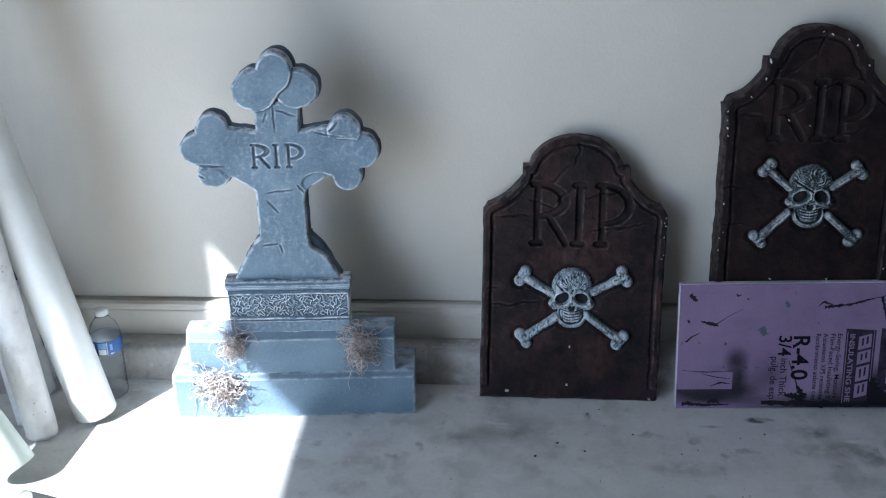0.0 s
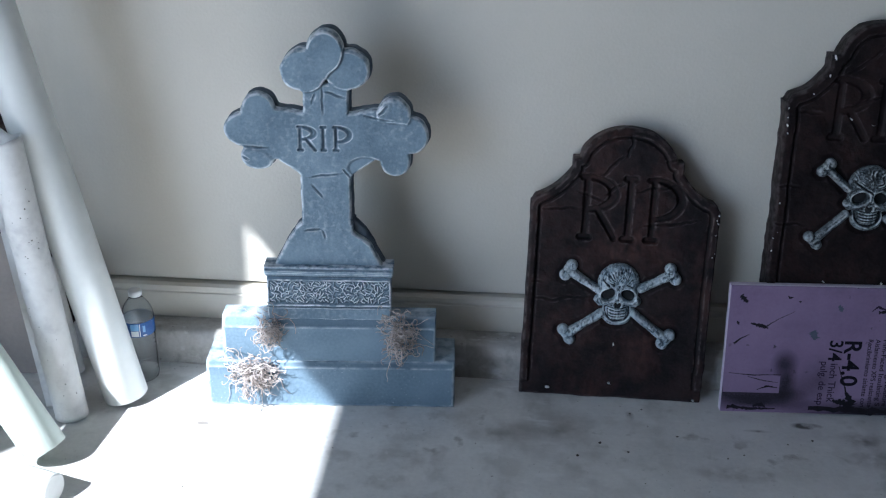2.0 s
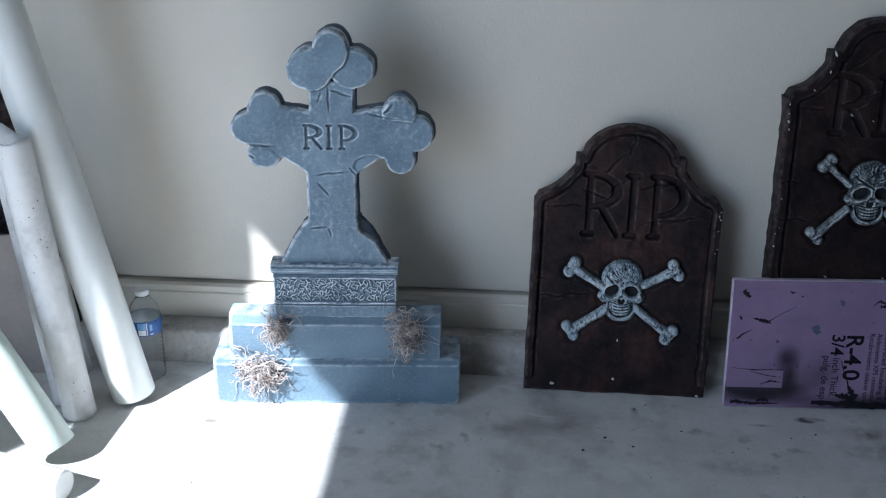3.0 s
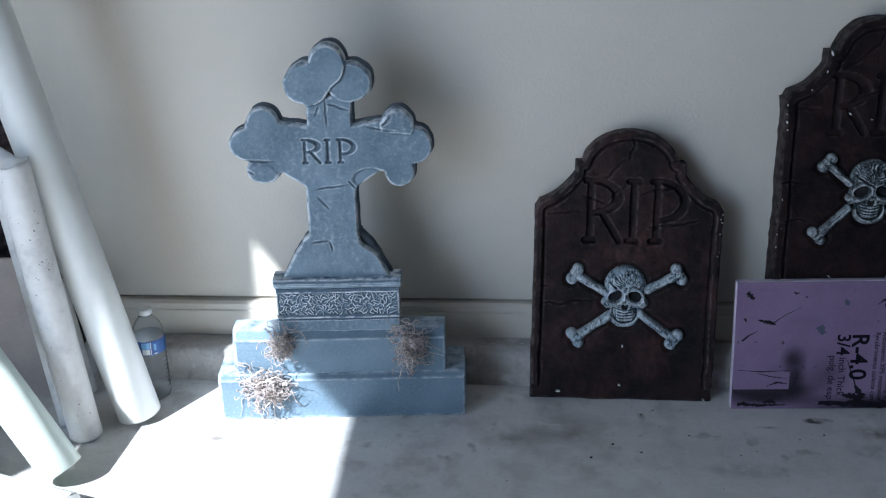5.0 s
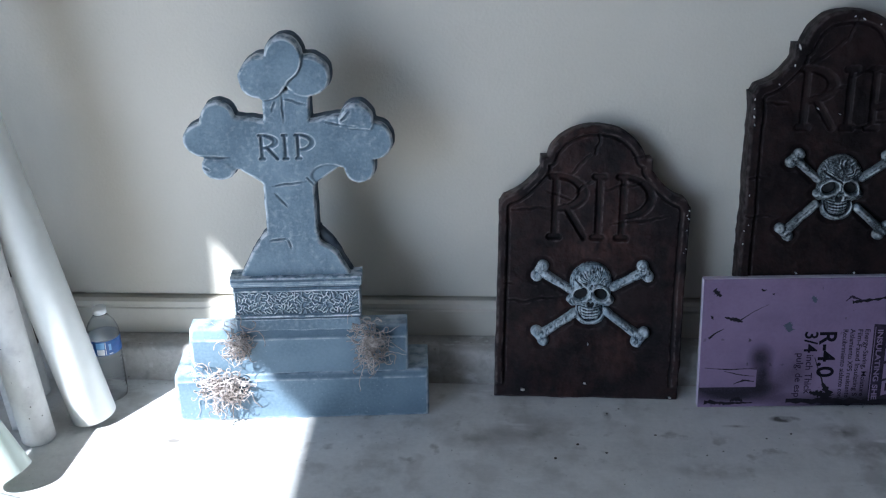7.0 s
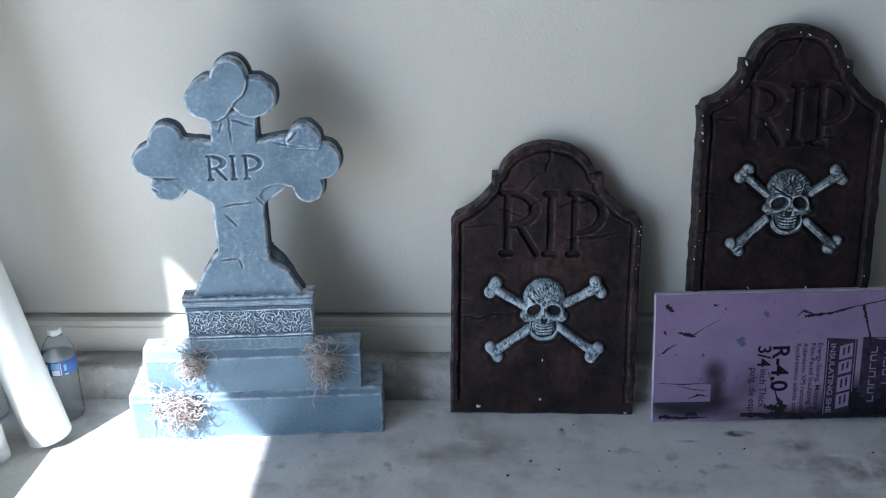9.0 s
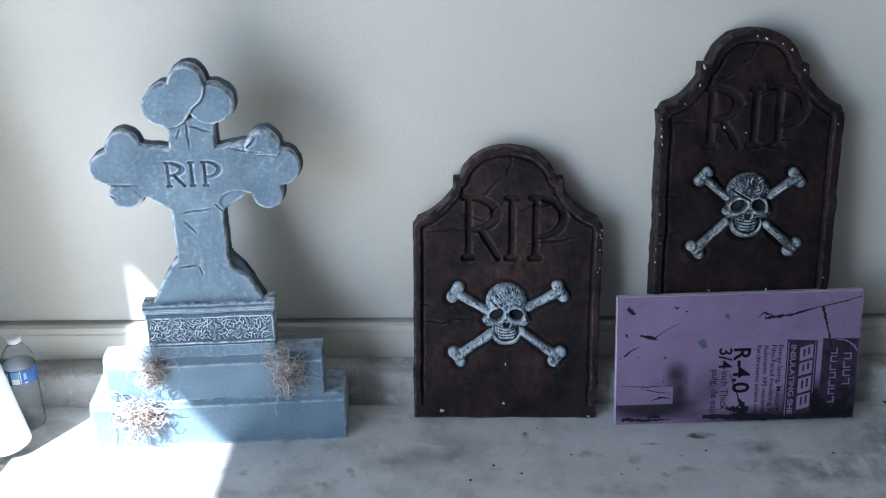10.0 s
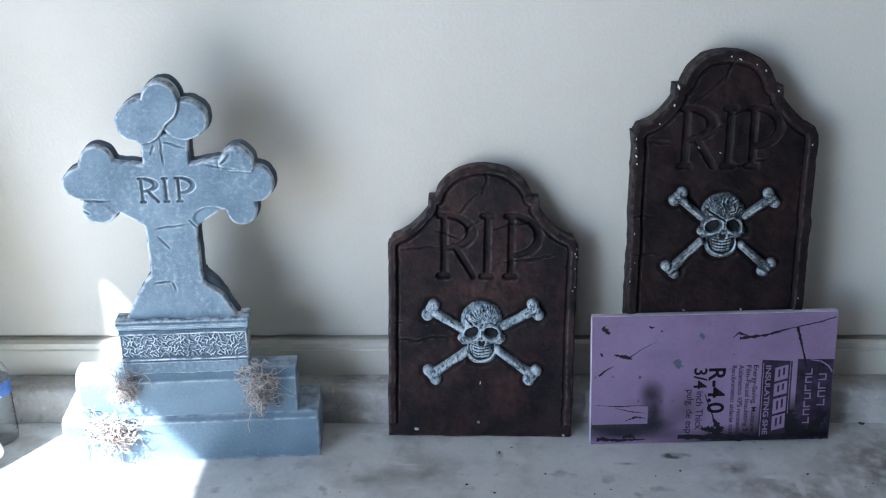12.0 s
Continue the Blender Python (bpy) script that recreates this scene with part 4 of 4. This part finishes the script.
print_text("R-4.0", 0.046, 0.222, 0.163, "ink", bold=0.0010)
print_text("3/4", 0.036, 0.193, 0.163, "ink", bold=0.0006)
print_text("inch Thick", 0.020, 0.199, 0.113, "ink_soft", bold=0.0002)
print_text("pulg. de esp", 0.020, 0.180, 0.117, "ink_soft", bold=0.0002)
for words, x, long in (("Energy-Saving, Moisture", 0.3085, 0.143), ("Film-Faced Insulating S", 0.2945, 0.143), ("Aislamiento XPS resistente", 0.2800, 0.146), ("Recubrimiento aislante con", 0.2660, 0.146)):
    line = print_text(words, 0.0135, x, 0.166, "ink", bold=0.00012)
    wide = max(v.co.x for v in line.data.vertices)
    line.matrix_basis = line.matrix_basis @ Matrix.Diagonal((long / wide, 1, 1, 1))


def slanted(name, x0, x1, z0, z1, slant, mat, proud=0.0006, label=""):
    """A flat printed bar on the board, its ends cut aslant."""
    return mesh(name, [(min(x + SHIFT, BOARD_W - 0.002), -proud, z - 0.002) for x, z in ((x0, z0 + slant), (x1, z0), (x1, z1), (x0, z1 + slant))], [(0, 1, 2, 3)], mat, board, label)


slanted("print_panel", 0.3245, 0.384, 0.02, 0.172, 0.004, "ink_panel", 0.0004, "worn dark printed panel")
for z0, z1 in ((0.136, 0.165), (0.104, 0.131), (0.066, 0.098), (0.030, 0.061)):
    slanted("print_bar", 0.3505, 0.376, z0, z1, -0.007, "foam_plain")
    slanted("print_bar", 0.357, 0.361, z0 + 0.004, z1 - 0.009, -0.002, "ink_soft", 0.0008)
    slanted("print_bar", 0.366, 0.370, z0 + 0.008, z1 - 0.005, -0.002, "ink_soft", 0.0008)
line = print_text("INSULATING SHE", 0.0145, 0.3325, 0.165, "foam_plain", bold=0.0003)
line.matrix_basis = Matrix.Translation((0, -0.0006, 0)) @ line.matrix_basis @ Matrix.Diagonal((0.150 / max(v.co.x for v in line.data.vertices), 1, 1, 1))
slanted("print_bar", 0.3270, 0.3285, 0.012, 0.170, 0.0, "foam_plain")
slanted("print_bar", 0.3795, 0.3808, 0.06, 0.172, 0.0, "foam_plain")
slanted("print_panel", 0.394, 0.470, 0.012, 0.174, 0.002, "ink_panel", 0.0004, "dark printed panel")
# plain marks where two words and an arc are printed
for k, (x0, x1, z0, z1, count) in enumerate(((0.411, 0.424, 0.036, 0.158, 7), (0.437, 0.452, 0.074, 0.146, 4))):
    tall = (z1 - z0) / count
    for i in range(count):
        a, b = z0 + tall * i + 0.002, z0 + tall * (i + 1) - 0.002
        slanted("print_bar", x0, x1, a, a + 0.0024, 0.0, "foam_plain")
        if i % 2:
            slanted("print_bar", x0, x1, b - 0.0024, b, 0.0, "foam_plain")
        slanted("print_bar", x0 if i % 3 else x1 - 0.0026, x0 + 0.0026 if i % 3 else x1, a, b, 0.0, "foam_plain", 0.0007)
smear("print_arc", ((0.418, 0.172), (0.440, 0.168), (0.455, 0.158), (0.466, 0.146)), (0.001, 0.0016, 0.0022, 0.0026), "foam_plain", 41)
smear("paint_stroke", ((0.388, 0.242), (0.400, 0.20), (0.412, 0.155)), (0.004, 0.003, 0.002), "spray", 1)
smear("paint_stroke", ((0.278, 0.220), (0.33, 0.226), (0.372, 0.238)), (0.004, 0.0035, 0.0015), "spray", 2)
smear("paint_stroke", ((0.372, 0.238), (0.43, 0.25), (0.465, 0.26)), (0.0012, 0.0016, 0.0012), "spray", 3)
smear("paint_stroke", ((0.035, 0.192), (0.058, 0.186), (0.070, 0.182)), (0.002, 0.0055, 0.002), "spray", 4)
smear("paint_stroke", ((0.066, 0.186), (0.09, 0.203), (0.118, 0.218)), (0.0014, 0.0008, 0.0004), "spray", 5)
smear("paint_stroke", ((0.006, 0.148), (0.02, 0.160), (0.035, 0.168)), (0.003, 0.0018, 0.0006), "spray", 6)
smear("paint_stroke", ((0.012, 0.250), (0.02, 0.240), (0.026, 0.236)), (0.007, 0.006, 0.003), "spray", 7)
smear("paint_stroke", ((0.004, 0.012), (0.05, 0.008), (0.10, 0.009)), (0.006, 0.004, 0.001), "spray", 8)
smear("paint_stroke", ((0.055, 0.014), (0.07, 0.018), (0.08, 0.012)), (0.004, 0.006, 0.003), "spray", 9)
smear("paint_stroke", ((0.165, 0.012), (0.30, 0.008), (0.46, 0.010)), (0.006, 0.009, 0.006), "spray", 10)
smear("paint_stroke", ((0.215, 0.105), (0.235, 0.05), (0.25, 0.02)), (0.0008, 0.003, 0.012), "spray", 11)
smear("paint_stroke", ((0.36, 0.10), (0.385, 0.05), (0.40, 0.015)), (0.003, 0.018, 0.024), "spray", 12)
smear("paint_stroke", ((0.060, 0.050), (0.08, 0.058), (0.10, 0.055)), (0.001, 0.0025, 0.001), "spray", 13)
smear("paint_stroke", ((0.395, 0.012), (0.430, 0.020), (0.455, 0.060)), (0.004, 0.016, 0.010), "spray", 16)
smear("paint_stroke", ((0.415, 0.012), (0.445, 0.014), (0.462, 0.016)), (0.008, 0.014, 0.014), "spray", 17)
smear("paint_stroke", ((0.350, 0.085), (0.372, 0.050), (0.392, 0.020)), (0.001, 0.010, 0.016), "spray", 18)
smear("paint_stroke", ((0.265, 0.222), (0.275, 0.232), (0.300, 0.222)), (0.001, 0.003, 0.002), "ink_soft", 19)
smear("paint_stroke", ((0.102, 0.250), (0.106, 0.246), (0.112, 0.248)), (0.001, 0.003, 0.001), "spray", 20)
smear("paint_stroke", ((0.124, 0.240), (0.126, 0.238), (0.128, 0.240)), (0.001, 0.002, 0.001), "spray", 21)
smear("paint_stroke", ((0.008, 0.196), (0.011, 0.192), (0.013, 0.188)), (0.001, 0.003, 0.001), "spray", 22)
smear("paint_stroke", ((0.002, 0.085), (0.05, 0.081), (0.104, 0.084)), (0.0006, 0.0016, 0.0006), "spray", 23)
smear("paint_stroke", ((0.040, 0.078), (0.07, 0.070), (0.10, 0.066)), (0.0006, 0.0014, 0.0005), "spray", 24)
smear("paint_stroke", ((0.210, 0.030), (0.232, 0.026), (0.252, 0.012)), (0.003, 0.010, 0.010), "spray", 25)
smear("paint_spot", ((0.156, 0.178), (0.162, 0.168), (0.160, 0.160)), (0.009, 0.011, 0.004), "teal", 14)
smear("paint_spot", ((0.200, 0.232), (0.206, 0.226), (0.207, 0.220)), (0.003, 0.006, 0.003), "teal", 15)


part("masked_patch", box_bm(0.0012, 0.112, -0.0003, 0.0006, 0.043, 0.080), "foam_plain", board, "clean lilac patch that was masked from the spray")


# ---- plastic pipes leaning in the corner ----
def pipe(name, label, foot, head, r, mat, cap=False):
    """An open pipe with a wall, from its foot to its head, its ends cut square."""
    foot, head = Vector(foot), Vector(head)
    d = head - foot
    L = d.length
    wall = 0.0045
    turned = d.to_track_quat("Z", "Y").to_matrix().to_4x4()
    vs, fs = lathe([(r - wall, 0.0015), (r - wall + 0.0015, 0), (r - 0.0012, 0), (r, 0.0012), (r, L * 0.25), (r, L * 0.5), (r, L * 0.75), (r, L - 0.001), (r - 0.001, L), (r - wall, L), (r - wall, L * 0.5), (r - wall, 0.0015)], 40)
    ob = mesh(name, vs, fs, mat, None, "", True)
    ob.matrix_basis = Matrix.Translation(foot) @ turned
    tagged(ob, label, "pipe", "plastic pipes in the corner")
    if cap:
        a, b = lathe([(0.0, -0.0012), (r - 0.003, -0.0012), (r - 0.002, 0.0), (r - 0.004, 0.004)], 40)
        mesh("end_cap", a, b, mat, ob, "closed flat white end")
    return ob


pipe("pipe", "long white plastic pipe standing upright beside the wall", (-0.735, 2.470, 0.0105), (-1.035, 2.465, 1.50), 0.0432, "pvc")
pipe("pipe", "short white plastic pipe offcut standing behind the others", (-0.880, 2.555, 0.004), (-0.915, 2.57, 0.25), 0.026, "pvc_dirty")


def split_pipe(foot, head):
    """A pipe cut open along its length: a round front with a ragged lip, its back lip bent out flat."""
    foot, head = Vector(foot), Vector(head)
    up = head - foot
    out = [(0.032 * math.sin(w), -0.032 * math.cos(w)) for w in (-1.05 + 4.3 * i / 22 for i in range(23))]
    out += [(-0.012 - 0.016 * i, 0.0325 - 0.003 * i) for i in range(4)]
    inner = [(x * 0.92, y * 0.92) for x, y in out[:23]] + [(x, y - 0.0028) for x, y in out[23:]]
    ring = out + inner[::-1]
    n, rows = len(ring), 60
    vs, fs = [], []
    for k in range(rows + 1):
        t = k / rows
        rag = 0.0028 * noise.noise((t * 40, 3.1, 0.4)) + 0.0016 * noise.noise((t * 120, 1.1, 7.4))
        for i, (x, y) in enumerate(ring):
            lip = 1.0 if i in (0, n - 1) else 0.0
            end = -0.016 * (0.5 - x / 0.064) * math.sin(3.0 * x / 0.032 + 1.0) if k == rows else 0.0
            vs.append(foot + up * t + Vector((x + lip * rag, y, end)))
    for k in range(rows):
        for i in range(n):
            o, o2, j = k * n, (k + 1) * n, (i + 1) % n
            fs.append((o + i, o + j, o2 + j, o2 + i))
    m = len(out)
    for o in (0, rows * n):
        for i in range(m - 1):
            quad = (o + i, o + i + 1, o + n - 2 - i, o + n - 1 - i)
            fs.append(quad[::-1] if o == 0 else quad)
    ob = mesh("pipe", vs, fs, "pvc_dirty", None, "", True)
    tagged(ob, "dusty white plastic pipe split open along its length", "pipe", "plastic pipes in the corner")
    rr = random.Random(5)
    for i in range(30):
        w, t, q = rr.uniform(-0.8, 1.1), rr.choice((rr.uniform(0.1, 0.98), rr.uniform(0.6, 0.85))), rr.uniform(0.0006, 0.0016)
        c = foot + up * t + Vector((0.0324 * math.sin(w), -0.0324 * math.cos(w), 0))
        side, tall = Vector((math.cos(w), math.sin(w), 0)), up.normalized()
        mesh("dirt_speck", [c + q * (math.cos(1.2566 * k) * side + math.sin(1.2566 * k) * tall) for k in range(5)], [(0, 1, 2, 3, 4)], "debris", ob)
    return ob


split_pipe((-0.822, 2.402, 0.003), (-0.873, 2.400, 0.575))
pipe("pipe", "pale greenish white plastic pipe leaning at a slant", (-0.8050, 2.2446, 0.0300), (-1.192, 2.367, 0.62), 0.039, "pvc_green")
pipe("pipe", "white plastic pipe lying on the concrete floor", (-0.748, 2.137, 0.028), (-1.60, 2.40, 0.028), 0.0275, "pvc", cap=True)

# ---- boards behind the pipes ----
plank = part("board", box_bm(-0.24, 0, 0, 0.018, 0, 0.80, 0.002), "brown_dark")
plank.matrix_basis = pose(-0.888, 2.625, 0.0, -5, -9.5, 0)
tagged(plank, "dark brown board leaning on the wall behind the pipes", "board")
panel = part("panel", box_bm(-0.30, 0, 0, 0.012, 0.0, 0.30, 0.002), "card")
panel.matrix_basis = pose(-0.935, 2.55, 0.0, -9, 0, 6)
tagged(panel, "greyish brown board offcut standing behind the pipes", "board")


# ---- water bottle ----
bottle = thing("water_bottle", "clear empty plastic water bottle with a blue and white label", "bottle", pose(-0.729, 2.560, 0.0))
prof = [(0.001, 0.004), (0.018, 0.002), (0.026, 0.0), (0.031, 0.004), (0.0325, 0.012)]
for i in range(9):
    z = 0.018 + i * 0.0098
    prof += [(0.0325, z), (0.0300, z + 0.0045), (0.0325, z + 0.009)]
prof += [(0.0322, 0.108), (0.0322, 0.142), (0.0325, 0.146), (0.0305, 0.156), (0.026, 0.168), (0.019, 0.178), (0.0135, 0.185), (0.0125, 0.192)]
vs, fs = lathe(prof + [(r - 0.0006, z + 0.0003) for r, z in prof[::-1]], 36)
body = mesh("body", vs, fs, "plastic", bottle, "clear ribbed plastic body", True)
body.visible_shadow = False
vs, fs = lathe([(0.0326, 0.109), (0.0328, 0.110), (0.0328, 0.140), (0.0326, 0.141)], 36)
wrap = mesh("label", vs, fs, "label", bottle, "blue paper label", True)
vs, fs = lathe([(0.03235, 0.1095), (0.0324, 0.1405)], 36)
mesh("label_back", vs, fs, "label_white", wrap, "white paper back", True)
for a0, a1, z0, z1, mat, word in ((-1.72, -1.22, 0.1245, 0.1385, "label_light", "light blue patch"), (-1.70, -1.24, 0.111, 0.1235, "label_white", "white patch"), (-2.02, -1.93, 0.113, 0.136, "label_white", "white stripe"),
                                  (-0.98, -0.82, 0.120, 0.134, "label_light", "light blue patch"), (-2.6, -2.3, 0.114, 0.128, "label_white", "white patch"), (-1.18, -1.14, 0.111, 0.139, "label_white", "white stripe"), (-0.98, -0.76, 0.1115, 0.1135, "label_white", "white stripe")):
    vs = [(0.0331 * math.cos(a0 + (a1 - a0) * i / 6), 0.0331 * math.sin(a0 + (a1 - a0) * i / 6), z) for z in (z0, z1) for i in range(7)]
    mesh("label_patch", vs, [(i, i + 1, i + 8, i + 7) for i in range(6)], mat, wrap, word)
vs, fs = lathe([(0.0, 0.203), (0.012, 0.203), (0.0135, 0.2015), (0.0135, 0.190), (0.0125, 0.1895)], 30)
mesh("cap", vs, fs, "cap", bottle, "white screw cap", True)


# ---- litter on the floor ----
def crumb(x, y, s, mat, seed):
    r = random.Random(seed)
    bm = bmesh.new()
    bmesh.ops.create_icosphere(bm, subdivisions=1, radius=s)
    for v in bm.verts:
        v.co = Vector((v.co.x * r.uniform(0.5, 1.5), v.co.y * r.uniform(0.5, 1.3), v.co.z * r.uniform(0.25, 0.5)))
    low = min(v.co.z for v in bm.verts)
    ob = part("debris", bm, mat)
    ob.location = (x, y, -low)
    return tagged(ob, "small dark crumb of dirt on the concrete" if mat == "debris" else "small pale crumb of foam on the concrete", "debris", "crumbs on the floor")


for i, (x, y, s) in enumerate(((0.21, 2.405, 0.0035), (0.275, 2.512, 0.003), (0.262, 2.38, 0.003), (0.165, 2.36, 0.0035), (0.62, 2.45, 0.003), (0.36, 2.44, 0.0025), (0.86, 2.44, 0.003), (-0.585, 2.618, 0.006), (-0.60, 2.607, 0.004), (0.30, 2.53, 0.0025), (1.02, 2.615, 0.006), (0.48, 2.39, 0.002))):
    crumb(x, y, s, "debris", i)
for i in range(26):
    crumb(rng.uniform(-0.65, 1.1), rng.uniform(2.12, 2.47), rng.uniform(0.001, 0.0022), "debris" if i % 3 else "grit", 100 + i)
